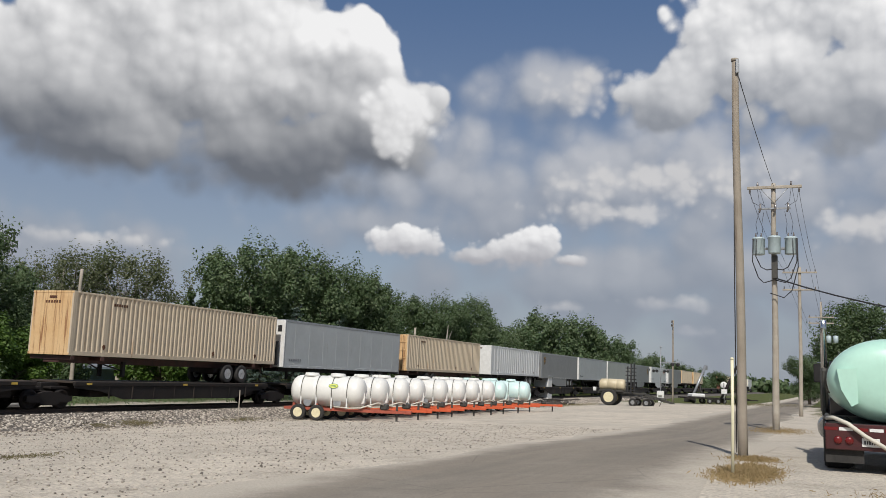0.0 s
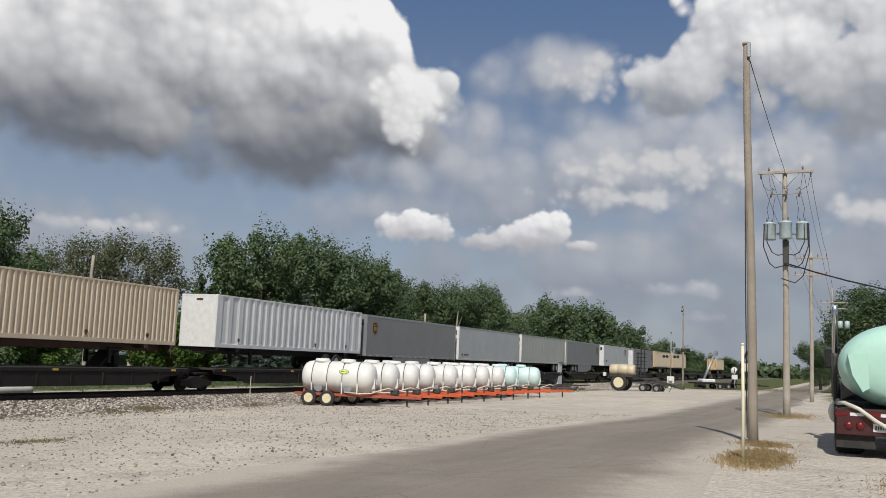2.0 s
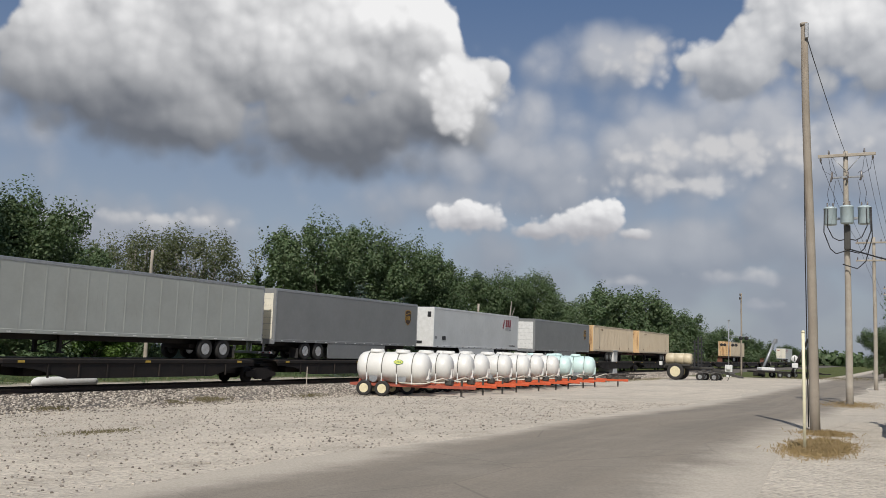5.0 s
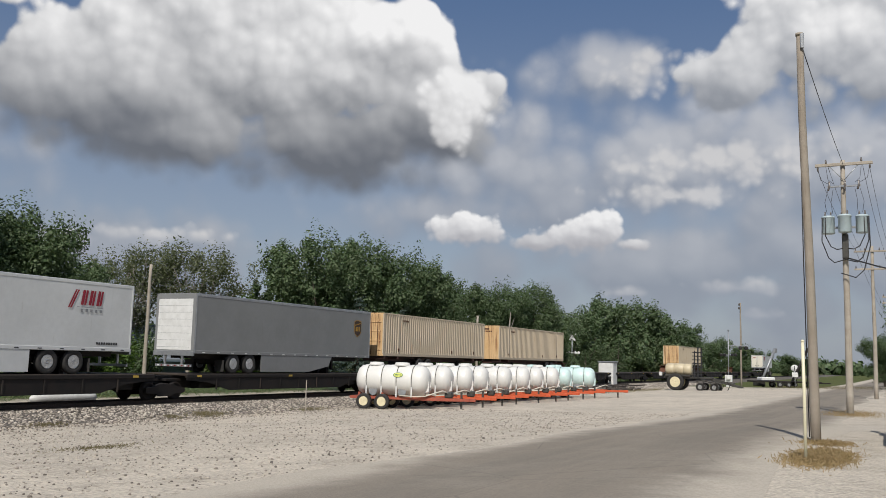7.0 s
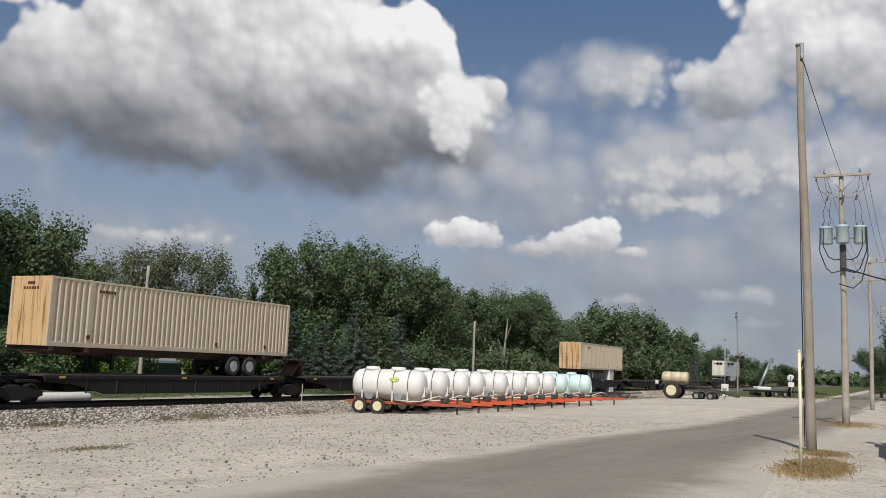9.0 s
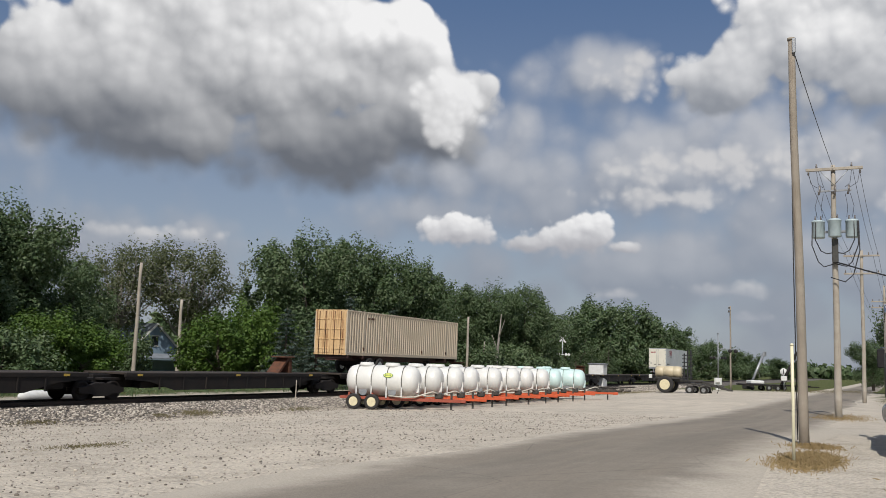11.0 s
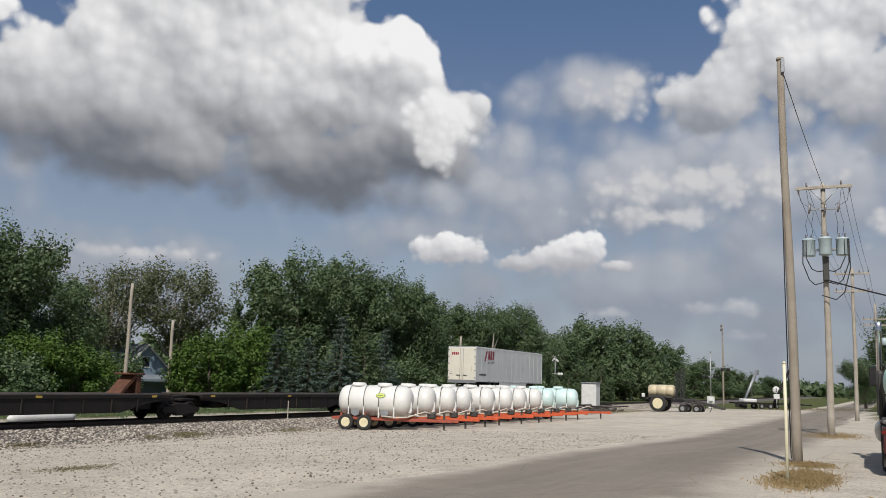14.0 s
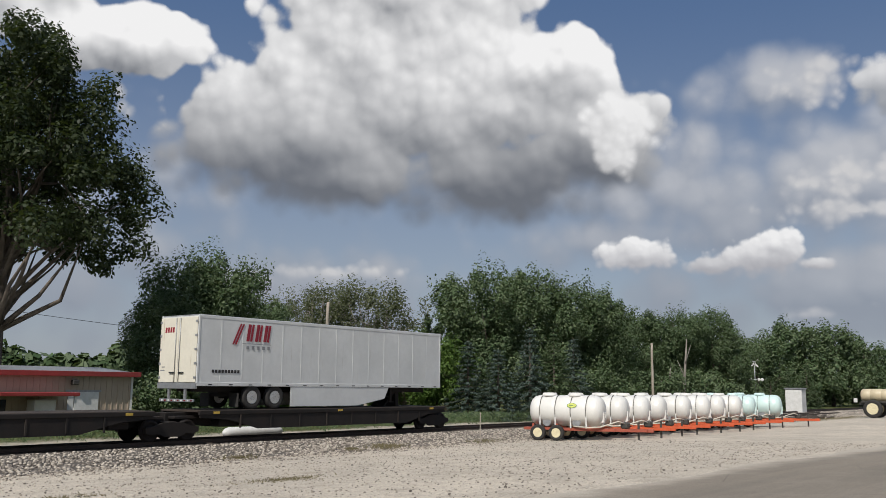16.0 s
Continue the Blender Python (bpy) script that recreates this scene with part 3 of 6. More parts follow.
# ---- ground, road and track ----
def grid_lines(lo, fine_lo, fine_hi, hi, step, grow=1.35):
    mid = [fine_lo + i * step for i in range(int(round((fine_hi - fine_lo) / step)) + 1)]
    left, right, g = [], [], step
    while (left[-1] if left else fine_lo) > lo:
        g *= grow
        left.append((left[-1] if left else fine_lo) - g)
    g = step
    while (right[-1] if right else fine_hi) < hi:
        g *= grow
        right.append((right[-1] if right else fine_hi) + g)
    return left[::-1] + mid + right


def sheet(name, ss, ds, height, mat, label, category):
    verts = [plan(s, d, height(s, d)) for s in ss for d in ds]
    k = len(ds)
    faces = [(i * k + j, (i + 1) * k + j, (i + 1) * k + j + 1, i * k + j + 1) for i in range(len(ss) - 1) for j in range(k - 1)]
    me = bpy.data.meshes.new(name)
    me.from_pydata(verts, [], faces)
    me.materials.append(M[mat])
    for f in me.polygons:
        f.use_smooth = True
    return tagged(new(name, me), label, category, kind="structure")


sheet("ground", grid_lines(-3000, -12, 140, 3500, 1.0), grid_lines(-3000, -8, 30, 3000, 1.0), ground_z, "ground", "pale crushed gravel yard running out into grass", "ground")


def road_edges(s):
    left = 8.2 + 0.35 * math.sin(s * 0.21) + 0.25 * math.sin(s * 0.57 + 1) + 0.6 * smooth((s - 30) / 30)
    right = 1.7 + 0.25 * math.sin(s * 0.33 + 2) + 0.9 * smooth((s - 25) / 30)
    return right, left


def road():
    verts, faces, k = [], [], 12
    ss = [-60 + i for i in range(0, 230)] + [170 + 12 * i for i in range(1, 40)]
    for s in ss:
        a, b = road_edges(s)
        ds = [a] + [x for x in range(3, 9) if a < x < b]
        ds = [a + (3 - a) * f for f in (0, 0.5)] + [3, 4, 5, 6, 7] + [7 + (b - 7) * f for f in (0.25, 0.5, 0.75, 1.0)]
        k = len(ds)
        verts += [plan(s, d, ground_z(s, d) + (0.012 if 0 < j < k - 1 else 0.004)) for j, d in enumerate(ds)]
    for i in range(len(ss) - 1):
        for j in range(k - 1):
            faces.append((i * k + j, (i + 1) * k + j, (i + 1) * k + j + 1, i * k + j + 1))
    me = bpy.data.meshes.new("road")
    me.from_pydata(verts, [], faces)
    me.materials.append(M["road"])
    tagged(new("road", me), "worn grey asphalt road dusted with gravel along its edges", "road", kind="structure")


road()


def ballast_z(d):
    """Section of the ballast bed, above the yard."""
    a = abs(d - TRACK_D)
    if a < 1.75:
        return RAIL_Z - 0.19
    return max(RAIL_Z - 0.19 - (a - 1.75) * 0.045 + 0.02, -0.05) if a < 6.4 else -0.05


def track():
    bed = sheet("ballast_bed", grid_lines(-600, -12, 140, 1500, 2.0), [25.3, 25.9, 26.5, 27.5, 28.5, 29.4, 30.4, 31.4, 32.9, 33.9, 35.0, 36.5, 38.6],
                lambda s, d: ballast_z(d) + (0.035 * math.sin(s * 1.7 + d * 2.3) if 25.6 < d < 30.5 else 0), "ballast", "grey ballast bed of the railway track", "ballast")
    rails = thing("railway_track", put(0, TRACK_D, 0), "railway track with dark rusty rails on wooden ties", "track", kind="structure")
    z = RAIL_Z
    prof = [(-0.075, z - 0.17), (0.075, z - 0.17), (0.075, z - 0.155), (0.012, z - 0.13), (0.012, z - 0.05), (0.037, z - 0.04), (0.037, z - 0.004), (0.03, z), (-0.03, z), (-0.037, z - 0.004), (-0.037, z - 0.04), (-0.012, z - 0.05), (-0.012, z - 0.13), (-0.075, z - 0.155)]
    for y in (-0.755, 0.755):
        part("rail", new_slab([(u + y, v) for u, v in prof], "x", -600, 1500), "rail", rails)
    first = part("tie", new_box(-0.115, 0.115, -1.3, 1.3, z - 0.36, z - 0.165, 0.012), "tie", rails, m=pose(-20, 0, 0))
    for i in range(1, 200):
        again(first, pose(-20 + i * 0.54 + random.uniform(-0.03, 0.03), random.uniform(-0.06, 0.06), random.uniform(-0.012, 0.008), 0, 0, random.uniform(-1, 1)))
    far = bmesh.new()
    for i in range(200, 420):
        box(far, -20 + i * 0.54 - 0.115, -20 + i * 0.54 + 0.115, -1.3, 1.3, z - 0.36, z - 0.165)
    tagged(part("far_ties", far, "tie", rails), kind="stuff")


track()


def stones():
    """Loose ballast stones on the near shoulder and spilled at its foot."""
    rng = np.random.default_rng(4)
    shapes = []
    for k in range(6):
        bm = bmesh.new()
        bmesh.ops.create_icosphere(bm, subdivisions=1, radius=1.0)
        pts = np.array([v.co[:] for v in bm.verts])
        bm.verts.index_update()
        faces = np.array([[v.index for v in f.verts] for f in bm.faces])
        bm.free()
        pts = pts * rng.uniform(0.62, 1.1, (len(pts), 1)) * np.array([1.0, 0.8, 0.62])
        shapes.append((pts, faces))
    verts, tris, base = [], [], 0
    for n, (lo, hi), (slo, shi), (rlo, rhi) in ((15000, (25.5, 30.5), (6, 62), (0.035, 0.085)), (5200, (25.5, 30.5), (62, 135), (0.06, 0.12)), (2600, (24.4, 25.9), (4, 60), (0.02, 0.055)), (9000, (8.5, 25), (5, 42), (0.010, 0.032)), (700, (9, 25), (5, 42), (0.03, 0.05))):
        s = rng.uniform(slo, shi, n)
        d = lo + (hi - lo) * (rng.uniform(0, 1, n) if hi - lo < 10 else rng.uniform(0, 1, n))
        r = rng.uniform(rlo, rhi, n)
        for i in range(n):
            p, f = shapes[int(rng.integers(6))]
            a = rng.uniform(0, 6.28)
            c, q = math.cos(a), math.sin(a)
            rot = np.array([[c, -q, 0], [q, c, 0], [0, 0, 1]])
            z = max(ballast_z(d[i]), ground_z(s[i], d[i])) if d[i] > 25.2 else ground_z(s[i], d[i])
            o = plan(s[i], d[i], z + r[i] * 0.3)
            verts.append(p @ rot.T * r[i] + np.array(o[:]))
            tris.append(f + base)
            base += len(p)
    verts, tris = np.concatenate(verts), np.concatenate(tris)
    me = bpy.data.meshes.new("ballast_stones")
    me.vertices.add(len(verts)), me.loops.add(tris.size), me.polygons.add(len(tris))
    me.vertices.foreach_set("co", verts.ravel().astype(np.float32))
    me.loops.foreach_set("vertex_index", tris.ravel().astype(np.int32))
    me.polygons.foreach_set("loop_start", np.arange(0, tris.size, 3, dtype=np.int32))
    me.update(calc_edges=True)
    me.materials.append(stone_material())
    tagged(new("ballast_stones", me), "loose pale and dark ballast stones beside the track", "stones", kind="stuff")


def stone_material():
    m = bpy.data.materials.new("mixed_ballast_stone")
    m.use_nodes = True
    t = m.node_tree
    h = Nodes(t)
    rnd = t.nodes.new("ShaderNodeNewGeometry").outputs["Random Per Island"]
    co = t.nodes.new("ShaderNodeTexCoord").outputs["Object"]
    colour = h.mix(h.math("POWER", rnd, 1.35), (0.075, 0.062, 0.052), (0.62, 0.555, 0.465))
    colour = h.mix(h.math("MULTIPLY", h.noise(co, 30.0), 0.4), colour, (0.30, 0.26, 0.22))
    h.link(colour, t.nodes["Principled BSDF"].inputs["Base Color"])
    t.nodes["Principled BSDF"].inputs["Roughness"].default_value = 0.9
    return m


stones()

# ---- the train: x along the track, y away from the lens, z from the rail top ----
MOVING = []
DECK, FLOOR, ROOF, HALF, LONG = 1.22, 2.20, 5.15, 1.295, 16.15


def train_thing(name, u, label, category, group):
    ob = thing(name, put(u, TRACK_D, RAIL_Z), label, category, group)
    MOVING.append((ob, u))
    return ob


def bogie(parent, x):
    b = part("truck_bolster", new_box(x - 0.2, x + 0.2, -1.0, 1.0, 0.42, 0.78, 0.03), "dark", parent)
    for y in (-0.98, 0.98):
        part("side_frame", new_slab([(x - 1.25, 0.36), (x - 1.05, 0.30), (x - 0.6, 0.30), (x - 0.35, 0.18), (x + 0.35, 0.18), (x + 0.6, 0.30), (x + 1.05, 0.30), (x + 1.25, 0.36), (x + 1.25, 0.56), (x + 0.8, 0.62), (x + 0.45, 0.74), (x - 0.45, 0.74), (x - 0.8, 0.62), (x - 1.25, 0.56)], "y", y - 0.08, y + 0.08), "dark", b)
    for dx in (-0.87, 0.87):
        for y in (-0.755, 0.755):
            s = 1 if y > 0 else -1
            part("rail_wheel", new_lathe([(y - 0.06 * s, 0.1), (y - 0.07 * s, 0.46), (y - 0.03 * s, 0.46), (y - 0.025 * s, 0.42), (y + 0.065 * s, 0.415), (y + 0.065 * s, 0.34), (y + 0.02 * s, 0.3), (y + 0.03 * s, 0.12), (y + 0.14 * s, 0.1), (y + 0.14 * s, 0.02)], "y", 20, (x + dx, 0, 0.42)), "dark", b)


def flatcar(u, length, hitch, loaded, last=False):
    car = train_thing("flatcar", u, "long near-black steel flatcar unit running on the rails", "flatcar", "flatcars of the train")
    e = 1.05
    part("deck", new_box(e, length - e, -1.32, 1.32, DECK - 0.10, DECK, 0.02), "deck", car)
    part("centre_sill", new_box(0.1, length - 0.1, -0.33, 0.33, 0.55, DECK - 0.104, 0.02), "dark", car)
    for y in (-1.28, 1.28):
        s = part("side_sill", new_slab([(e + 0.05, DECK - 0.16), (e + 0.05, 0.92), (2.6, 0.80), (4.2, 0.40), (length - 4.2, 0.40), (length - 2.6, 0.80), (length - e - 0.05, 0.92), (length - e - 0.05, DECK - 0.16)], "y", y - 0.03, y + 0.03), "dark", car)
        part("top_chord", new_box(e, length - e, y - 0.07, y + 0.07, DECK - 0.2, DECK - 0.02, 0.02), "dark", car)
        out = y - 0.05 if y < 0 else y + 0.05
        n = 8
        for i in range(n):
            x = 3.2 + (length - 6.4) * i / (n - 1)
            part("stake_rib", new_box(x - 0.04, x + 0.04, y, out * 1.012, 0.45, DECK - 0.21, 0.01), "dark" if (i + int(u)) % 3 else "deck", s)
        if y < 0:
            for x in (1.9, length * 0.5, length - 2.2):
                part("reflector", new_box(x - 0.16, x + 0.16, y - 0.078, y - 0.068, DECK - 0.155, DECK - 0.06), "yellow", car, "faded yellow reflector strip")
    for x0, x1 in ((0.25, e + 0.3), (length - e - 0.3, length - 0.25)):
        part("end_platform", new_box(x0, x1, -0.75, 0.75, 0.86, 0.98, 0.02), "dark", car)
    for x in (2.4, 6.2, 10.4, length - 2.8):
        part("brake_gear", new_box(x, x + 0.9, -0.9, 0.5, 0.5, 0.82, 0.04), "dark", car)
    bogie(car, 0.0)
    if last:
        bogie(car, length - 1.6)
    if hitch is not None:
        # under a load the rust colour gives way to near-black, as the trailer's shade
        h = part("hitch_stand", new_slab([(hitch - 0.95, DECK), (hitch - 0.75, DECK), (hitch + 0.02, DECK + 0.72), (hitch + 0.10, DECK), (hitch + 0.34, DECK), (hitch + 0.30, DECK + 0.78), (hitch - 0.05, DECK + 0.86)], "y", -0.42, 0.42), "rust" if not loaded else "dark", car, "rusty trailer hitch stand, colour darkened for shade under a load")
        part("hitch_plate", new_box(hitch - 0.5, hitch + 0.5, -0.5, 0.5, DECK + 0.86, DECK + 0.95, 0.02), "rust" if not loaded else "dark", h)
    return car


def rounded_box(bm, x0, x1, y0, y1, z0, z1, b):
    return box(bm, x0, x1, y0, y1, z0, z1, b)


def undercarriage(t, X, mats="dark", skirt=True, wheels_at=(3.0, 4.3), legs_at=12.6):
    """Axles, landing legs, skirt and frame rails; X turns a place from the rear into x."""
    for y in (-0.5, 0.5):
        part("frame_rail", new_box(X(0.4), X(15.6), y - 0.06, y + 0.06, FLOOR - 0.24, FLOOR - 0.002), mats, t)
    part("floor_pan", new_box(X(0.1), X(16.0), -1.2, 1.2, FLOOR + 0.02, FLOOR + 0.095), mats, t)
    for x in wheels_at:
        part("axle", new_tube([(X(x), -1.0, DECK + 0.51), (X(x), 1.0, DECK + 0.51)], 0.07, 8), "dark", t)
        for y in (-1.12, 1.12):
            wheel(t, X(x), y, DECK + 0.51, 0.505, 0.27, "alloy", "bright alloy rim", 0.56)
    part("suspension", new_box(X(wheels_at[0] - 0.7), X(wheels_at[1] + 0.7), -0.85, 0.85, FLOOR - 0.46, FLOOR - 0.242, 0.03), "dark", t)
    for y in (-0.75, 0.75):
        leg = part("landing_leg", new_box(X(legs_at - 0.08), X(legs_at + 0.08), y - 0.08, y + 0.08, DECK + 0.28, FLOOR - 0.002, 0.01), "dark", t)
        part("sand_shoe", new_box(X(legs_at - 0.17), X(legs_at + 0.17), y - 0.14, y + 0.14, DECK + 0.22, DECK + 0.28, 0.01), "dark", leg)
        part("leg_brace", new_tube([(X(legs_at), y, DECK + 0.45), (X(legs_at - 1.3), y * 0.6, FLOOR - 0.05)], 0.035, 6), "dark", t)
    if skirt:
        for y in (-1.265, 1.265):
            part("side_skirt", new_slab([(X(5.2), FLOOR - 0.004), (X(5.2), DECK + 0.10), (X(9.6), DECK + 0.10), (X(11.6), DECK + 0.42), (X(11.9), FLOOR - 0.004)], "y", y - 0.012, y + 0.012), skirt if isinstance(skirt, str) else "white_side", t, "light sheet side skirt")
    for y in (-1.0, 1.0):
        part("mud_flap", new_box(X(2.2), X(2.215), y - 0.3, y + 0.3, DECK + 0.1, FLOOR - 0.3), "tyre", t)


def bars(t, x0, z0, width, height, n, mat, y=-HALF - 0.006, X=lambda v: v):
    """Unreadable writing as plain bars."""
    w = width / n
    for i in range(n):
        part("lettering", new_box(x0 + i * w, x0 + i * w + w * 0.72, y, y + 0.004, z0, z0 + height), mat, t)


def lease_mark(t, x0, z0, k):
    """A dark red mark of slanted bars and blocks with a fine grey line under it, as plain shapes."""
    y = -HALF

    def stroke(outline, mat="red_letter"):
        part("red_mark", new_slab([(x0 + a * k, z0 + b * k) for a, b in outline], "y", y - 0.010, y - 0.006), mat, t)

    for a in (0.0, 0.17):
        stroke([(a, -0.10), (a + 0.11, -0.10), (a + 0.62, 1.0), (a + 0.51, 1.0)])
    for a in (0.92, 1.50, 2.08):
        stroke([(a, 0.10), (a + 0.20, 0.10), (a + 0.34, 1.0), (a + 0.14, 1.0)])
        stroke([(a + 0.26, 0.10), (a + 0.40, 0.10), (a + 0.54, 1.0), (a + 0.40, 1.0)])
    stroke([(0.66, -0.02), (2.66, -0.02), (2.66, -0.05), (0.66, -0.05)], "grey_mark")
    for i in range(5):
        stroke([(0.95 + i * 0.36, -0.32), (1.12 + i * 0.36, -0.32), (1.12 + i * 0.36, -0.14), (0.95 + i * 0.36, -0.14)], "grey_mark")


def shield_mark(t, x, z, w):
    """A brown and gold shield badge."""
    y = -HALF
    def out(k):
        return [(x - w * k, z + 1.15 * w * k), (x - w * 0.55 * k, z + 1.32 * w * k), (x, z + 1.38 * w * k), (x + w * 0.55 * k, z + 1.32 * w * k), (x + w * k, z + 1.15 * w * k), (x + w * k, z - 0.35 * w * k), (x + w * 0.75 * k, z - 0.85 * w * k), (x, z - 1.3 * w * k), (x - w * 0.75 * k, z - 0.85 * w * k), (x - w * k, z - 0.35 * w * k)]
    b = part("badge", new_slab(out(1.0), "y", y - 0.010, y - 0.006), "gold_badge", t, "brown and gold shield badge")
    part("badge_field", new_slab(out(0.9), "y", y - 0.014, y - 0.010), "brown_badge", b)
    part("badge_arc", new_slab([(x - 0.8 * w, z + 0.62 * w), (x, z + 0.80 * w), (x + 0.8 * w, z + 0.98 * w), (x + 0.8 * w, z + 0.84 * w), (x, z + 0.64 * w), (x - 0.8 * w, z + 0.48 * w)], "y", y - 0.018, y - 0.014), "gold_badge", b)
    for i in range(3):
        xx = x - 0.62 * w + i * 0.44 * w
        part("badge_bar", new_box(xx, xx + 0.32 * w, y - 0.018, y - 0.014, z - 0.38 * w, z + 0.3 * w), "gold_badge", b)


def trailer(u, label, side, rear_left, end="cream_end", posts=13, skirt="white_side", roll_door=False, front_white=True, fridge=False):
    t = train_thing("box_trailer", u, label, "trailer", "trailers on the train")
    X = (lambda v: v) if rear_left else (lambda v: LONG - v)
    part("body", new_box(0.012, LONG - 0.012, -HALF + 0.014, HALF - 0.014, FLOOR + 0.1, ROOF - 0.05), side, t)
    part("roof", new_box(0.03, LONG - 0.03, -HALF + 0.02, HALF - 0.02, ROOF - 0.05, ROOF, 0.03), "galv", t)
    for y in (-1, 1):
        a, b = y * HALF, y * (HALF - 0.05)
        part("top_rail", new_box(0, LONG, a, b, ROOF - 0.15, ROOF - 0.012, 0.012), "galv" if side != "white_side" else side, t)
        bot = part("bottom_rail", new_box(0, LONG, a, b, FLOOR, FLOOR + 0.16, 0.012), side, t)
        for i in range(15):
            x = 0.6 + i * 1.07
            part("side_marker", new_box(x, x + 0.20, a * 1.004, a, FLOOR + 0.045, FLOOR + 0.085), "black_mark" if side == "white_side" else "white_paint", bot)
    first = None
    for i in range(posts):
        x = 1.2 + (LONG - 2.4) * i / max(posts - 1, 1)
        if first is None:
            first = part("side_seam", new_box(-0.035, 0.035, -HALF + 0.006, -HALF + 0.014, FLOOR + 0.16, ROOF - 0.15), side, t, m=pose(x, 0, 0))
        else:
            again(first, pose(x, 0, 0))
    for x0, x1 in ((0, 0.09), (LONG - 0.09, LONG)):
        for y in (-1, 1):
            part("corner_post", new_box(x0, x1, y * (HALF + 0.004), y * (HALF - 0.09), FLOOR, ROOF - 0.006, 0.012), "galv" if side != "white_side" else side, t)
    # rear end
    rx = X(0.0)
    o = -1 if rear_left else 1
    if roll_door:
        part("rear_frame", new_box(rx + o * 0.03, rx - o * 0.01, -HALF + 0.002, HALF - 0.002, FLOOR, ROOF - 0.01, 0.01), "grey_side", t)
        d = part("roll_door", new_box(rx + o * 0.045, rx + o * 0.03, -1.12, 1.12, FLOOR + 0.16, ROOF - 0.28, 0.01), end, t, "pale roll-up rear door")
        for i in range(7):
            z = FLOOR + 0.3 + i * 0.34
            part("door_slat_joint", new_box(rx + o * 0.048, rx + o * 0.045, -1.1, 1.1, z, z + 0.012), "grey_mark", d)
    else:
        for y0, y1 in ((-1.25, -0.01), (0.01, 1.25)):
            d = part("rear_door", new_box(rx + o * 0.045, rx + o * 0.002, y0, y1, FLOOR + 0.14, ROOF - 0.1, 0.012), end, t, "cream rear door")
            for y in (y0 + (0.18 if y0 < 0 else 0.06), y0 + (1.18 if y0 < 0 else 1.05)):
                pass
            yb = -0.14 if y0 < 0 else 0.14
            part("lock_rod", new_tube([(rx + o * 0.07, yb, FLOOR + 0.16), (rx + o * 0.07, yb, ROOF - 0.12)], 0.017, 6), "galv", d)
            part("door_handle", new_box(rx + o * 0.10, rx + o * 0.06, yb - (0.34 if y0 < 0 else 0), yb + (0 if y0 < 0 else 0.34), FLOOR + 0.52, FLOOR + 0.57), "black_mark", d)
            for i in range(5):
                z = FLOOR + 0.3 + i * 0.58
                part("hinge", new_box(rx + o * 0.06, rx + o * 0.04, (-1.28 if y0 < 0 else 1.14), (-1.14 if y0 < 0 else 1.28), z, z + 0.09), "galv", d)
    part("rear_sill", new_box(rx + o * 0.06, rx - o * 0.05, -HALF, HALF, FLOOR - 0.12, FLOOR + 0.12, 0.012), "galv", t)
    g = part("rear_guard", new_box(rx + o * 0.04, rx - o * 0.06, -1.15, 1.15, FLOOR - 0.66, FLOOR - 0.54, 0.012), "galv", t)
    for i in range(10):
        part("guard_stripe", new_box(rx + o * 0.046, rx + o * 0.041, -1.1 + i * 0.22, -1.0 + i * 0.22, FLOOR - 0.63, FLOOR - 0.57), "white_paint" if i % 2 else "lamp_red", g)
    for y in (-0.55, 0.55):
        part("guard_post", new_box(rx + o * 0.02, rx - o * 0.06, y - 0.05, y + 0.05, FLOOR - 0.54, FLOOR - 0.12), "galv", t)
    # front end
    fx = X(LONG)
    part("front_wall", new_box(fx - o * 0.02, fx + o * 0.05, -HALF + 0.02, HALF - 0.02, FLOOR + 0.02, ROOF - 0.03, 0.02), "white_paint" if front_white else side, t, "pale front wall")
    if fridge:
        part("front_panel", new_box(fx - o * 0.30, fx - o * 0.022, -0.95, 0.95, FLOOR + 0.15, FLOOR + 1.6, 0.06), "black_mark", t)
    part("front_socket", new_box(fx - o * 0.05, fx - o * 0.021, -0.35, 0.30, FLOOR + 0.25, FLOOR + 0.45, 0.01), "black_mark", t)
    part("front_plate", new_box(fx - o * 0.03, fx - o * 0.021, -1.05, -0.75, ROOF - 0.75, ROOF - 0.35), "black_mark", t)
    undercarriage(t, X, skirt=skirt)
    return t


def corrugated(x0, x1, y, z0, z1, out, pitch=0.30, depth=0.055):
    """A corrugated wall along x, its ribs standing out to one side."""
    bm = bmesh.new()
    xs, n = [], int((x1 - x0) / pitch)
    pitch = (x1 - x0) / n
    for i in range(n):
        a = x0 + i * pitch
        xs += [(a, 0), (a + pitch * 0.34, 0), (a + pitch * 0.5, 1), (a + pitch * 0.84, 1)]
    xs.append((x1, 0))
    lo = [bm.verts.new((x, y - out * depth * k, z0)) for x, k in xs]
    hi = [bm.verts.new((x, y - out * depth * k, z1)) for x, k in xs]
    for i in range(len(xs) - 1):
        bm.faces.new((lo[i], lo[i + 1], hi[i + 1], hi[i]))
    bmesh.ops.recalc_face_normals(bm, faces=bm.faces)
    return bm


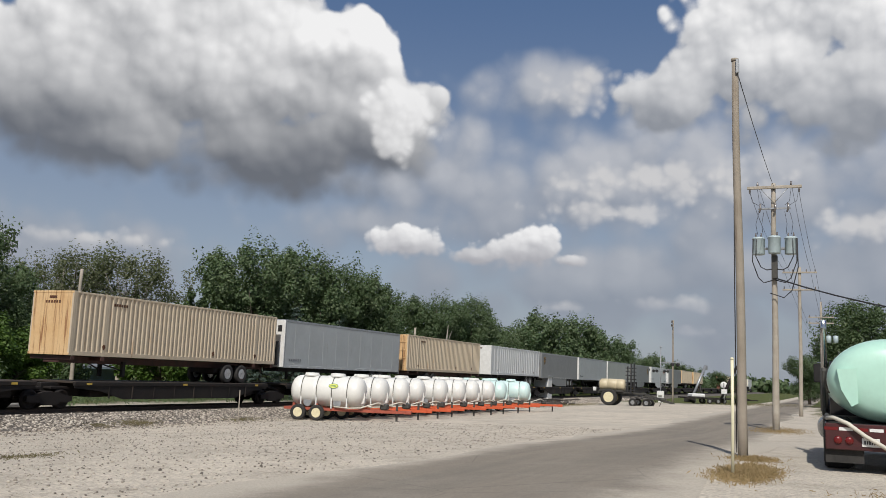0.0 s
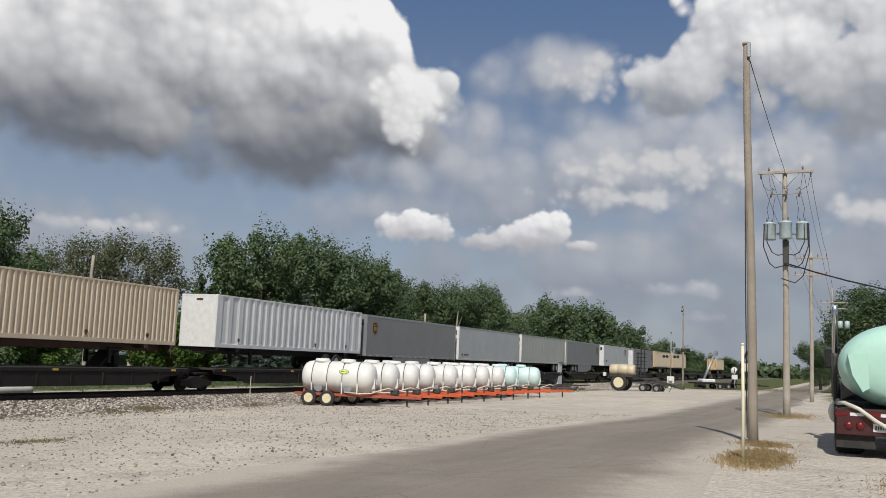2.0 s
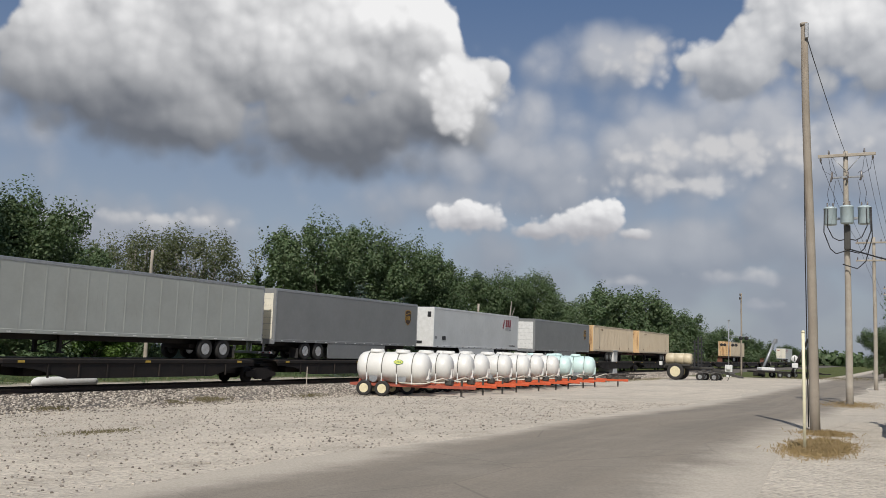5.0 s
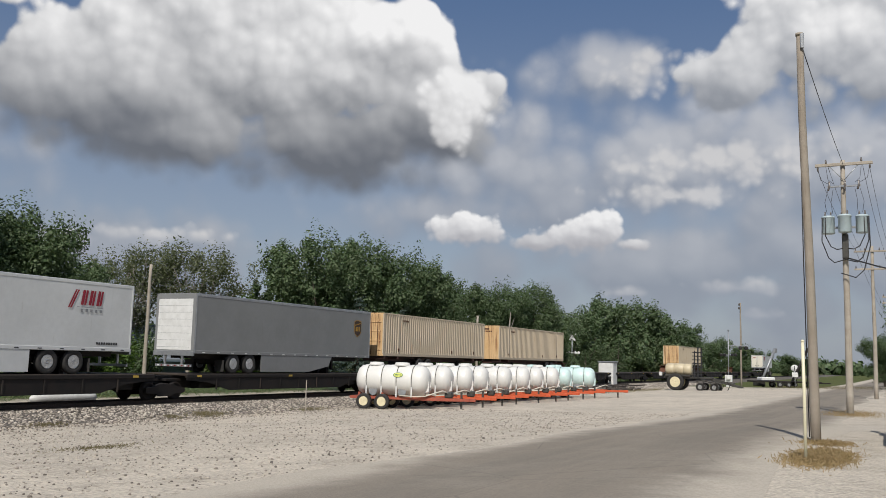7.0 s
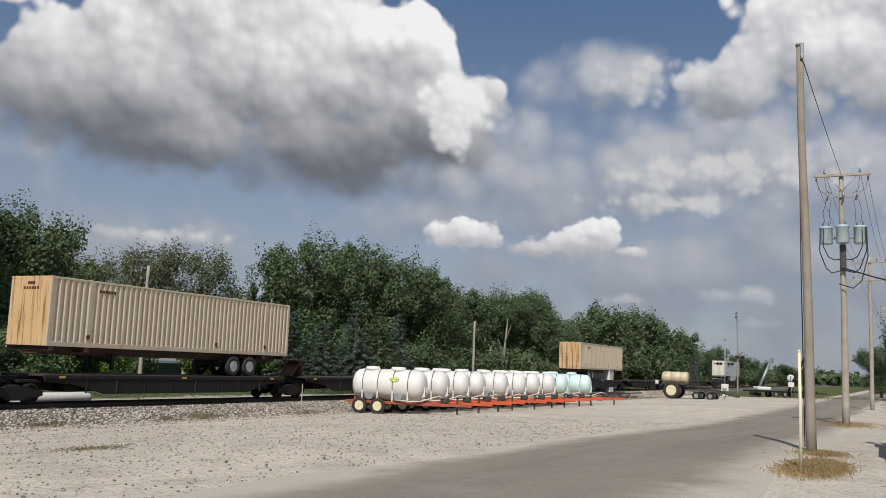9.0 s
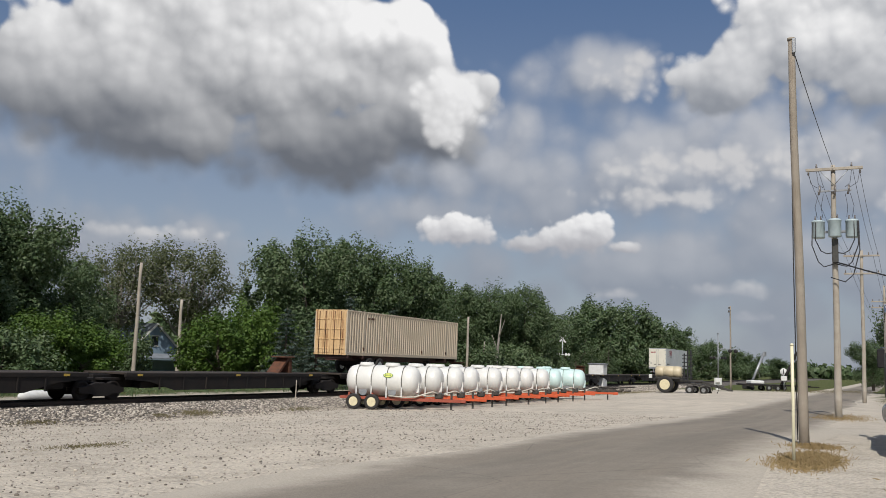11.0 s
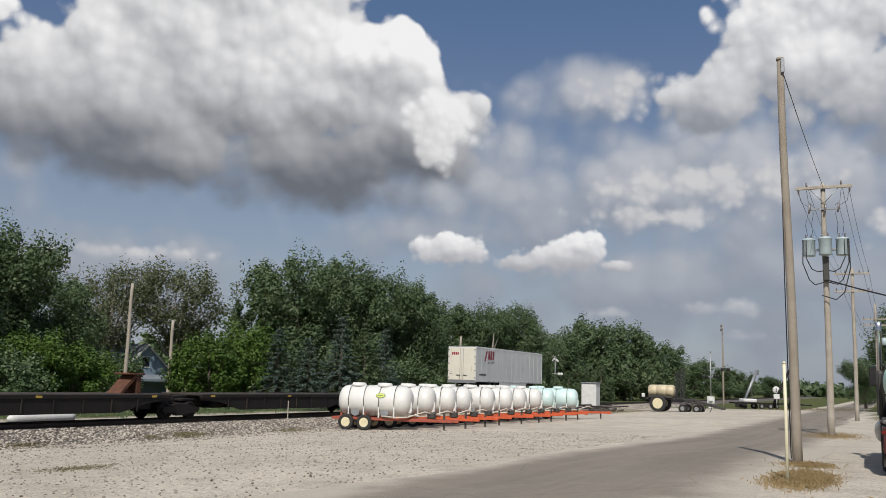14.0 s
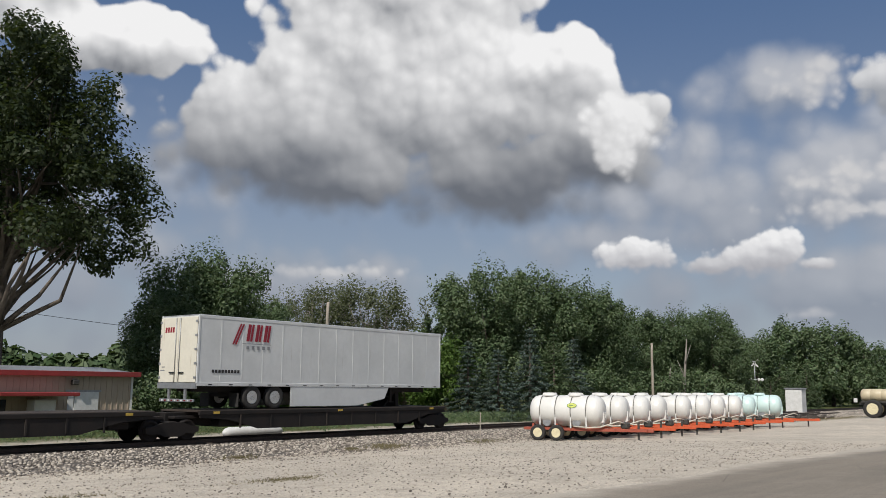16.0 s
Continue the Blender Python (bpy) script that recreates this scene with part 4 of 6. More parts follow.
def container(u, label, mat="beige", end="rusty_beige", doors_left=True, floor=2.36, pitch=0.30, category="container", chassis="chassis", wheels=(3.2, 4.5), marks=True, ribs=0.055):
    t = train_thing("shipping_container", u, label, category, "containers on the train")
    h, top = HALF - 0.075, floor + 2.86
    part("shell", new_box(0.08, LONG - 0.08, -h + 0.06, h - 0.06, floor + 0.02, top - 0.03), mat, t)
    part("roof", new_box(0.03, LONG - 0.03, -h + 0.03, h - 0.03, top - 0.06, top, 0.02), mat, t)
    for y in (-1, 1):
        for x0, x1 in ((0.16, 1.98), (2.16, LONG - 2.16), (LONG - 1.98, LONG - 0.16)):
            part("corrugated_side", corrugated(x0, x1, y * (h - 0.004), floor + 0.20, top - 0.09, y, pitch, ribs), mat, t)
        part("bottom_rail", new_box(0.0, LONG, y * h, y * (h - 0.07), floor, floor + 0.20, 0.012), mat, t)
        part("top_rail", new_box(0.0, LONG, y * h, y * (h - 0.07), top - 0.10, top - 0.006, 0.012), mat, t)
        for x0, x1 in ((0.0, 0.16), (1.98, 2.16), (LONG - 2.16, LONG - 1.98), (LONG - 0.16, LONG)):
            part("corner_post", new_box(x0, x1, y * (h + 0.006), y * (h - 0.12), floor - 0.004, top + 0.004, 0.012), mat, t)
        for x in (2.07, LONG * 0.63, LONG - 2.07):
            part("rust_patch", new_slab([(x + 0.10 * math.cos(a) * (1 + 0.3 * math.sin(3 * a)), floor + 0.42 + 0.13 * math.sin(a)) for a in (k * 0.7 for k in range(9))], "y", y * (h + 0.008), y * (h + 0.004)), "rust", t)
    for x, o, doors in ((0.0, -1, doors_left), (LONG, 1, not doors_left)):
        if doors:
            for y0, y1 in ((-h + 0.08, -0.01), (0.01, h - 0.08)):
                d = part("door", new_box(x + o * 0.03, x - o * 0.06, y0, y1, floor + 0.12, top - 0.1, 0.012), end, t, "rust-streaked container door")
                for k in range(4):
                    z = floor + 0.35 + k * 0.62
                    part("door_panel_rib", new_box(x + o * 0.055, x + o * 0.03, y0 + 0.08, y1 - 0.08, z, z + 0.09, 0.01), end, d)
                for f in (0.3, 0.72):
                    yy = y0 + (y1 - y0) * f
                    part("lock_rod", new_tube([(x + o * 0.085, yy, floor + 0.1), (x + o * 0.085, yy, top - 0.08)], 0.02, 6), "rust", d)
        else:
            part("end_wall", new_box(x + o * 0.012, x - o * 0.06, -h + 0.08, h - 0.08, floor + 0.1, top - 0.1, 0.012), end if x == 0.0 else mat, t, "rust-streaked end wall")
            part("vent", new_box(x + o * 0.03, x + o * 0.012, -0.25, 0.2, top - 0.34, top - 0.22, 0.01), "rust", t)
            if x == 0.0 and marks:
                for i in range(6):
                    part("lettering", new_box(-0.018, -0.013, 0.42 - i * 0.16 - 0.11, 0.42 - i * 0.16, top - 0.55, top - 0.43), "rust", t)
        part("end_sill", new_box(x + o * 0.016, x - o * 0.10, -h, h, floor - 0.002, floor + 0.12, 0.012), end, t)
        part("end_header", new_box(x + o * 0.014, x - o * 0.10, -h, h, top - 0.1, top + 0.002, 0.012), end, t)
    if marks:
        bars(t, 2.5, top - 0.50, 0.95, 0.13, 6, "rust", y=-h - 0.006)
    # the chassis under it
    c = part("chassis", new_box(0.2, LONG - 0.2, -0.48, 0.48, floor - 0.34, floor - 0.01, 0.02), chassis, t, "maroon steel chassis")
    for x in (0.25, 2.07, LONG - 2.07, LONG - 0.25):
        part("bolster", new_box(x - 0.11, x + 0.11, -h, h, floor - 0.2, floor - 0.012, 0.01), chassis, c)
    X = (lambda v: v) if doors_left else (lambda v: LONG - v)
    for x in wheels:
        for y in (-1.08, 1.08):
            wheel(t, X(x), y, DECK + 0.51, 0.505, 0.27, "alloy", "bright alloy rim", 0.56)
        part("axle", new_tube([(X(x), -1.0, DECK + 0.51), (X(x), 1.0, DECK + 0.51)], 0.07, 8), "dark", t)
    part("suspension", new_box(X(wheels[0] - 0.7), X(wheels[1] + 0.7), -0.8, 0.8, floor - 0.62, floor - 0.342, 0.03), "dark", t)
    for y in (-0.72, 0.72):
        part("landing_leg", new_box(X(12.1), X(12.28), y - 0.08, y + 0.08, DECK + 0.2, floor - 0.2, 0.01), "dark", t)
        part("leg_brace", new_tube([(X(12.2), y, DECK + 0.5), (X(13.4), y * 0.5, floor - 0.3)], 0.035, 6), "dark", t)
    return t


C1 = container(30.32, "beige corrugated container with rust-streaked end on a chassis", doors_left=False)
t2 = trailer(47.37, "plain light grey box trailer riding on a flatcar", "silver_side", False, posts=9, skirt=False, fridge=True)
bars(t2, 0.55, FLOOR + 0.42, 1.5, 0.14, 6, "grey_mark")
container(65.18, "beige corrugated container with badly rusted doors on a chassis", doors_left=True, wheels=(4.0, 5.3))
container(84.49, "white ribbed container with a pale end wall on a chassis", mat="white_side", end="white_paint", doors_left=False, pitch=0.62, chassis="dark", marks=False, ribs=0.05)
t5 = trailer(101.29, "grey box trailer with a brown shield badge and pale skirt", "grey_side", False, posts=0, skirt="grey_side", front_white=False)
shield_mark(t5, 1.25, 4.2, 0.36)
t6 = trailer(118.33, "pale grey box trailer with a white front end", "silver_side", False, posts=0, skirt=False, fridge=True)
bars(t6, 0.6, FLOOR + 0.42, 0.36, 0.16, 2, "black_mark"), bars(t6, 1.2, FLOOR + 0.42, 1.1, 0.14, 5, "black_mark")
t7 = trailer(135.36, "dull grey-green box trailer with riveted side panels", "olive_side", False, posts=14, skirt=False, fridge=True)
t8 = trailer(152.56, "grey box trailer with a brown shield badge near its front", "grey_side", True, posts=0, skirt="grey_side", roll_door=True, front_white=False)
shield_mark(t8, LONG - 1.35, 4.15, 0.40)
t9 = trailer(171.26, "white box trailer with a dark red lease mark", "white_side", False, posts=0, skirt="white_side")
lease_mark(t9, 12.6, 4.05, 0.70)
part("side_plate", new_box(1.35, 1.95, -HALF - 0.010, -HALF - 0.004, FLOOR + 0.55, FLOOR + 0.85), "black_mark", t9)
bars(t9, 0.22, FLOOR + 0.62, 0.4, 0.2, 2, "grey_mark"), bars(t9, 14.2, FLOOR + 0.28, 1.2, 0.10, 9, "black_mark")
t10 = trailer(191.46, "grey box trailer with a pale roll-up rear door and shield badge", "grey_side", True, end="white_paint", posts=0, skirt="grey_side", roll_door=True, front_white=False)
shield_mark(t10, LONG - 1.5, 4.0, 0.40)
container(209.42, "beige corrugated container with barred rusty doors on a chassis", doors_left=True, wheels=(5.2, 6.5))
container(228.66, "beige corrugated container with a rust-stained plain end", doors_left=False)
container(296.87, "beige corrugated container with doors streaked by rust", doors_left=True, wheels=(3.0, 4.3))
t14 = trailer(385.34, "white box trailer with cream rear doors and dark red lease mark", "white_side", True, posts=13, skirt="white_side")
lease_mark(t14, 1.75, 4.05, 0.82)
bars(t14, 0.75, FLOOR + 0.55, 1.5, 0.13, 9, "black_mark")
for i, zz in enumerate((0.0, 0.14)):
    part("door_notice", new_box(-0.052, -0.046, 0.85, 1.15 - 0.1 * i, FLOOR + 0.62 + zz, FLOOR + 0.66 + zz), "grey_mark", t14)
for i in range(4):
    part("red_mark", new_slab([(0.30 + 0.17 * (3 - i), ROOF - 0.72), (0.42 + 0.17 * (3 - i), ROOF - 0.72), (0.40 + 0.17 * (3 - i), ROOF - 0.50), (0.28 + 0.17 * (3 - i), ROOF - 0.50)], "x", -0.052, -0.046), "red_letter", t14)

JOINTS = [-4.5, 12.6, 29.7, 46.8, 64.0, 83.4, 100.6, 117.7, 134.8, 151.9, 170.3, 190.0, 208.5, 227.6, 245.6, 262.0, 277.6, 295.2, 314.0, 333.3, 350.6, 367.6, 384.5, 402.9]
LOADED = {29.7, 46.8, 64.0, 83.4, 100.6, 117.7, 134.8, 151.9, 170.3, 190.0, 208.5, 227.6, 295.2, 384.5}
HITCH = {277.6: 14.4, 262.0: None, 333.3: 14.8, 350.6: None, 367.6: None, 245.6: 1.6, 314.0: 1.5, 384.5: 14.2}
for a, b in zip(JOINTS, JOINTS[1:]):
    flatcar(a, b - a, HITCH.get(a, 14.0 if a in LOADED else None), a in LOADED, last=(b == JOINTS[-1]))

# ---- the yard ----
def curve_points(a, b, sag, n=14):
    a, b = Vector(a), Vector(b)
    return [a.lerp(b, i / n) - Vector((0, 0, 4 * sag * (i / n) * (1 - i / n))) for i in range(n + 1)]


def nurse_trailer(m, tank_mat, frame_mat, badge):
    """Tank trailer: x to its tongue, z up from the ground."""
    word = {"poly": "white", "teal_poly": "pale turquoise"}[tank_mat]
    t = thing("tank_trailer", m, f"{word} plastic liquid tank strapped on an orange-red two-axle trailer", "tank trailer", "tank trailers parked in a row")
    r, half, z = 0.775, 1.95, 1.47
    prof = [(-half, 0.05), (-half + 0.015, 0.25), (-half + 0.06, 0.45), (-half + 0.15, 0.62), (-half + 0.28, 0.72), (-half + 0.42, r - 0.015)]
    body = []
    for k in range(4):
        x = -1.42 + k * 0.80
        body += [(x, r), (x + 0.10, r + 0.004), (x + 0.13, r - 0.02), (x + 0.19, r - 0.02), (x + 0.22, r + 0.004)]
    prof += body + [(half - 0.42, r - 0.015), (half - 0.28, 0.72), (half - 0.15, 0.62), (half - 0.06, 0.45), (half - 0.015, 0.25), (half, 0.05)]
    tank = part("tank", new_lathe(prof, "x", 36, (0, 0, z)), tank_mat, t, smooth_shade=True)
    for x in (-0.95, 0.45):
        lid = part("manway", new_lathe([(z + r - 0.06, 0.40), (z + r + 0.05, 0.38), (z + r + 0.06, 0.36), (z + r + 0.13, 0.34), (z + r + 0.14, 0.05)], "z", 18, (x, 0, 0)), tank_mat, tank)
    part("end_recess", new_slab([(0.10, z - 0.02), (0.34, z + 0.02), (0.34, z - 0.10), (0.20, z - 0.52), (0.10, z - 0.52)], "x", half - 0.10, half - 0.045), "grey_mark", tank, "shaded moulded notch in the tank end") if False else None
    for y in (-0.30, 0.02):
        part("moulded_foot", new_slab([(half - 0.34, z - 0.66), (half + 0.01, z - 0.52), (half + 0.02, z - 0.04), (half - 0.02, z - 0.02), (half - 0.34, z - 0.10)], "y", y, y + 0.05), tank_mat, tank)
    for x in (-0.93, 0.62):
        part("drain_arch", new_lathe([(-0.03, 0.22), (0.05, 0.17)], "y", 16, (x, -0.60, z - 0.56)), "grey_mark", tank, "grey moulded arch at the tank's foot")
    for k in range(4):
        x = -1.42 + k * 0.80 + 0.16
        bm = bmesh.new()
        pts = [(x, (r + 0.004) * math.cos(a), z + (r + 0.004) * math.sin(a)) for a in (radians(-42 + 264 * i / 24) for i in range(25))]
        tube(bm, pts, 0.017, 6)
        s = part("strap", bm, "strap", t)
        for y in (-0.70, 0.70):
            part("strap_post", new_box(x - 0.035, x + 0.035, y - 0.03, y + 0.03, 0.62, 1.25, 0.008), "white_paint", t)
    for y in (-0.62, 0.62):
        part("frame_rail", new_box(-2.15, 2.6, y - 0.05, y + 0.05, 0.50, 0.64, 0.01), frame_mat, t)
        part("tongue_bar", new_slab([(2.55, y - 0.05), (2.55, y + 0.05), (4.05, y * 0.12 + 0.05), (4.05, y * 0.12 - 0.05)], "z", 0.50, 0.64), frame_mat, t)
        part("saddle", new_slab([(-0.9, 0.645), (0.9, 0.645), (0.9, 0.85), (0.5, 0.74), (0.0, 0.70), (-0.5, 0.74), (-0.9, 0.85)], "x", -1.0 + y, -0.9 + y), frame_mat, t)
    for x in (-2.1, -0.8, 0.6, 2.0):
        part("cross_member", new_box(x - 0.05, x + 0.05, -0.57, 0.57, 0.51, 0.63), frame_mat, t)
    part("coupler", new_box(4.02, 4.35, -0.06, 0.06, 0.48, 0.66, 0.02), frame_mat, t)
    j = part("jack", new_box(3.55, 3.65, -0.05, 0.05, 0.03, 0.98, 0.01), "strap", t)
    part("jack_foot", new_box(3.48, 3.72, -0.12, 0.12, 0.0, 0.03), "strap", j)
    part("pump", new_box(2.75, 3.15, -0.22, 0.22, 0.645, 0.95, 0.06), "strap", t, "small dark pump on the tongue")
    for x in (-1.30, -0.34):
        part("axle", new_tube([(x, -0.85, 0.39), (x, 0.85, 0.39)], 0.045, 8), "strap", t)
        for y in (-0.90, 0.90):
            wheel(t, x, y, 0.39, 0.39, 0.26, "rim", "cream painted rim", 0.60)
    bm = bmesh.new()
    tube(bm, [(0.5, -0.75, 0.72), (1.3, -0.80, 0.68), (1.9, -0.78, 0.72), (2.35, -0.65, 0.88), (2.7, -0.45, 1.0), (2.95, -0.2, 0.9)], 0.035, 8)
    part("hose", bm, "hose", t, "dirty white hose", True)
    if badge:
        y, zz, x = -0.0, z + 0.28, 0.42
        def oval(k):
            return [(x + 0.26 * k * math.cos(a), 0.13 * k * math.sin(a)) for a in (2 * math.pi * i / 20 for i in range(20))]
        yb = -math.sqrt(r * r - 0.28 * 0.28) - 0.006
        b = part("badge", new_slab(oval(1.0), "z", 0, 0.012), "badge_green", tank, "yellow and green oval decal", m=Matrix.Translation((0, yb, zz)) @ pose(0, 0, 0, 90 - 21, 0, 0))
        part("badge_field", new_slab(oval(0.86), "z", 0.012, 0.016), "badge_yellow", b)
        for i in range(5):
            part("badge_bar", new_box(x - 0.15 + i * 0.062, x - 0.15 + i * 0.062 + 0.04, -0.035, 0.035, 0.016, 0.019), "badge_green", b)
    return t


ROW = [(-5.25, 46.98), (-4.2, 49.42), (-3.15, 51.85), (-2.29, 54.32), (-0.89, 56.7), (0.31, 59.1), (1.31, 61.55), (2.51, 63.96), (3.57, 66.39), (5.51, 68.67)]
first_white = nurse_trailer(at(*ROW[0], -10), "poly", "red_frame", True)
plain_white = nurse_trailer(at(*ROW[1], -10), "poly", "orange", False)
for i in range(2, 9):
    if i == 8:
        nurse_trailer(at(*ROW[i], -11), "teal_poly", "orange", False)
    else:
        copy_thing(plain_white, at(*ROW[i], -10 + (i % 3 - 1) * 1.2))
nurse_trailer(at(*ROW[9], -10), "teal_poly", "orange", False)


def insulator(parent, x, y, z, up=True, r=0.055):
    s = 1 if up else -1
    return part("insulator", new_lathe([(z, 0.02), (z + s * 0.05, r), (z + s * 0.07, r * 0.6), (z + s * 0.11, r * 0.95), (z + s * 0.13, r * 0.5), (z + s * 0.17, r * 0.7), (z + s * 0.2, 0.02)], "z", 10, (x, y, 0)), "porcelain", parent)


def pole_shaft(t, height, r0, r1, mat="pole", lean=(0, 0)):
    n = 10
    pts = [(lean[0] * i / n + 0.015 * math.sin(i * 1.3), lean[1] * i / n + 0.012 * math.sin(i * 0.9 + 1), -0.3 + (height + 0.3) * i / n) for i in range(n + 1)]
    return part("shaft", new_tube(pts, [r0 + (r1 - r0) * i / n for i in range(n + 1)], 14), mat, t)


def bare_pole():
    t = thing("utility_pole", put(21.47, 1.82), "tall weathered wooden utility pole with a bare top", "utility pole")
    pole_shaft(t, 9.2, 0.110, 0.075, lean=(0.0, 0.17))
    part("pole_cap", new_lathe([(9.18, 0.085), (9.24, 0.088), (9.26, 0.02)], "z", 12, (0, 0.17, 0)), "grey_pole", t)
    part("bracket", new_box(-0.13, -0.10, 0.06, 0.14, 8.85, 9.2, 0.01), "galv", t)
    part("ground_wire", new_tube([(0.02, 0.15, 0.1), (0.02, 0.19, 4.0), (0.02, 0.20, 8.8)], 0.012, 6), "wire", t)
    return t


def transformer_pole():
    H = 11.65
    t = thing("utility_pole", put(44.89, 2.37, turn=0), "wooden utility pole with a crossarm and three pale transformers", "utility pole")
    pole_shaft(t, H, 0.165, 0.10, "grey_pole", (0, 0.05))
    # a crossarm square to the line of poles
    arm = part("crossarm", new_box(-0.21, -0.11, -1.22, 1.22, H - 0.28, H - 0.14, 0.012), "grey_pole", t)
    for y in (-1.1, -0.75, 0.75, 1.1):
        insulator(arm, -0.16, y, H - 0.29, False) if abs(y) > 1 else insulator(arm, -0.16, y, H - 0.14)
    for s in (-1, 1):
        part("arm_brace", new_tube([(-0.16, s * 0.02, H - 0.95), (-0.16, s * 0.6, H - 0.28)], 0.018, 6), "galv", t)
    low = part("cutout_arm", new_box(-0.20, -0.12, -0.72, 0.72, H - 1.28, H - 1.20, 0.01), "galv", t)
    for y in (-0.62, -0.05, 0.62):
        part("fuse_cutout", new_tube([(-0.25, y, H - 1.0), (-0.20, y, H - 1.25), (-0.28, y + 0.05, H - 1.42)], 0.045, 8), "porcelain", low)
    for y, x in ((-0.72, -0.1), (0.0, -0.42), (0.72, -0.1)):
        c = part("transformer", new_lathe([(H - 3.45, 0.05), (H - 3.44, 0.26), (H - 3.40, 0.28), (H - 2.72, 0.28), (H - 2.70, 0.30), (H - 2.66, 0.30), (H - 2.60, 0.22), (H - 2.58, 0.05)], "z", 20, (x, y, 0)), "transformer", t, "pale blue-grey transformer can")
        for dy in (-0.12, 0.12):
            insulator(c, x, y + dy, H - 2.60, True, 0.05)
    part("transformer_mount", new_box(-0.12, 0.02, -0.7, 0.7, H - 3.2, H - 3.1, 0.01), "galv", t)
    part("riser_box", new_box(-0.33, -0.16, -0.13, 0.13, H - 4.6, H - 3.5, 0.02), "strap", t)
    for y0, y1, dz in ((-0.95, 0.0, 1.5), (0.95, 0.0, 1.5), (-0.8, 0.1, 0.9), (0.8, -0.1, 0.9), (-1.0, 0.2, 2.2)):
        pts = [(-0.35, y0, H - 2.7), (-0.40, y0 * 1.03, H - 3.2 - dz * 0.4), (-0.40, y0 * 0.75, H - 3.3 - dz * 0.85), (-0.38, (y0 + y1) * 0.5, H - 3.3 - dz), (-0.25, y1, H - 3.3 - dz * 0.9)]
        part("loop_cable", new_tube(pts, 0.024, 6), "wire", t)
    for y0 in (-1.1, 1.1, 0.75, -0.75):
        part("drop_lead", new_tube([(-0.16, y0, H - 0.3), (-0.18, y0 * 0.9, H - 0.9), (-0.22, y0 * 0.62, H - 1.1)], 0.010, 5), "wire", t)
        part("drop_lead", new_tube([(-0.22, y0 * 0.62, H - 1.4), (-0.28, y0 * 0.75, H - 2.0), (-0.2, y0 * 0.68, H - 2.5)], 0.010, 5), "wire", t)
    return t


def line_pole(m, height, arms, label, mat="grey_pole", r=0.15, extras=False):
    t = thing("utility_pole", m, label, "utility pole", "utility poles along the road")
    pole_shaft(t, height, r, r * 0.68, mat)
    for z, half in arms:
        a = part("crossarm", new_box(-0.18, -0.08, -half, half, z - 0.06, z + 0.06, 0.01), mat, t)
        for y in (-half * 0.9, -half * 0.4, half * 0.4, half * 0.9):
            insulator(a, -0.13, y, z + 0.06)
    if extras:
        for y in (-0.45, 0.2, 0.7):
            part("transformer", new_lathe([(height - 4.2, 0.2), (height - 4.18, 0.24), (height - 3.5, 0.24), (height - 3.45, 0.1)], "z", 14, (-0.3, y - 0.9, 0)), "transformer", t)
    return t


bare_pole()
transformer_pole()
line_pole(put(71.94, 2.08), 11.0, [(10.6, 1.2), (9.3, 1.2)], "far grey wooden utility pole with two crossarms")
line_pole(put(100.0, 0.9), 11.0, [(9.4, 1.2), (8.8, 1.2)], "far grey wooden utility pole carrying transformers", extras=True)
line_pole(put(150.0, 1.2), 11.0, [(10.4, 1.2)], "distant grey wooden utility pole")


def wires():
    t = thing("overhead_wires", pose(0, 0, 0), "thin black overhead wires strung between the poles", "wires")
    top1, top2 = plan(21.47, 1.92, ground_z(21.47, 1.8) + 8.85), plan(44.7, 2.4, ground_z(44.9, 2.4) + 11.5)
    part("wire", new_tube(curve_points(top1, top2, 0.10), 0.011, 5), "wire", t)
    arm = plan(44.7, 2.4, ground_z(44.9, 2.4))
    low = arm + Vector((0, 0, 7.1))
    part("cable", new_tube(curve_points(low, plan(30.0, -16.0, 5.0), 1.3), 0.035, 6), "wire", t, "thick black service cable")
    for y in (-1.1, -0.75, 0.75, 1.1):
        part("wire", new_tube(curve_points(plan(44.75, 2.37 + y, arm.z + 11.7 if abs(y) < 1 else arm.z + 11.2), plan(71.8, 2.08 + y, ground_z(72, 2) + 10.8), 0.35), 0.010, 5), "wire", t)
        part("wire", new_tube(curve_points(plan(71.8, 2.08 + y, ground_z(72, 2) + 10.8), plan(150, 1.2 + y, 10.8), 1.0), 0.012, 5), "wire", t)

    part("wire", new_tube(curve_points(polar(48, 82, 10.0), polar(24, 82, 6.4), 0.4), 0.02, 5), "wire", t)


wires()


def white_post():
    t = thing("marker_post", put(16.4, 1.57), "slim cream plastic marker pipe standing in dry grass", "post")
    part("pipe", new_tube([(0, 0, -0.2), (0.005, 0, 1.0), (0.012, 0.01, 2.0)], 0.027, 12), "cream_pipe", t)
    part("end_cap", new_lathe([(1.995, 0.029), (2.03, 0.03), (2.04, 0.01)], "z", 12, (0.012, 0.01, 0)), "cream_pipe", t)


white_post()


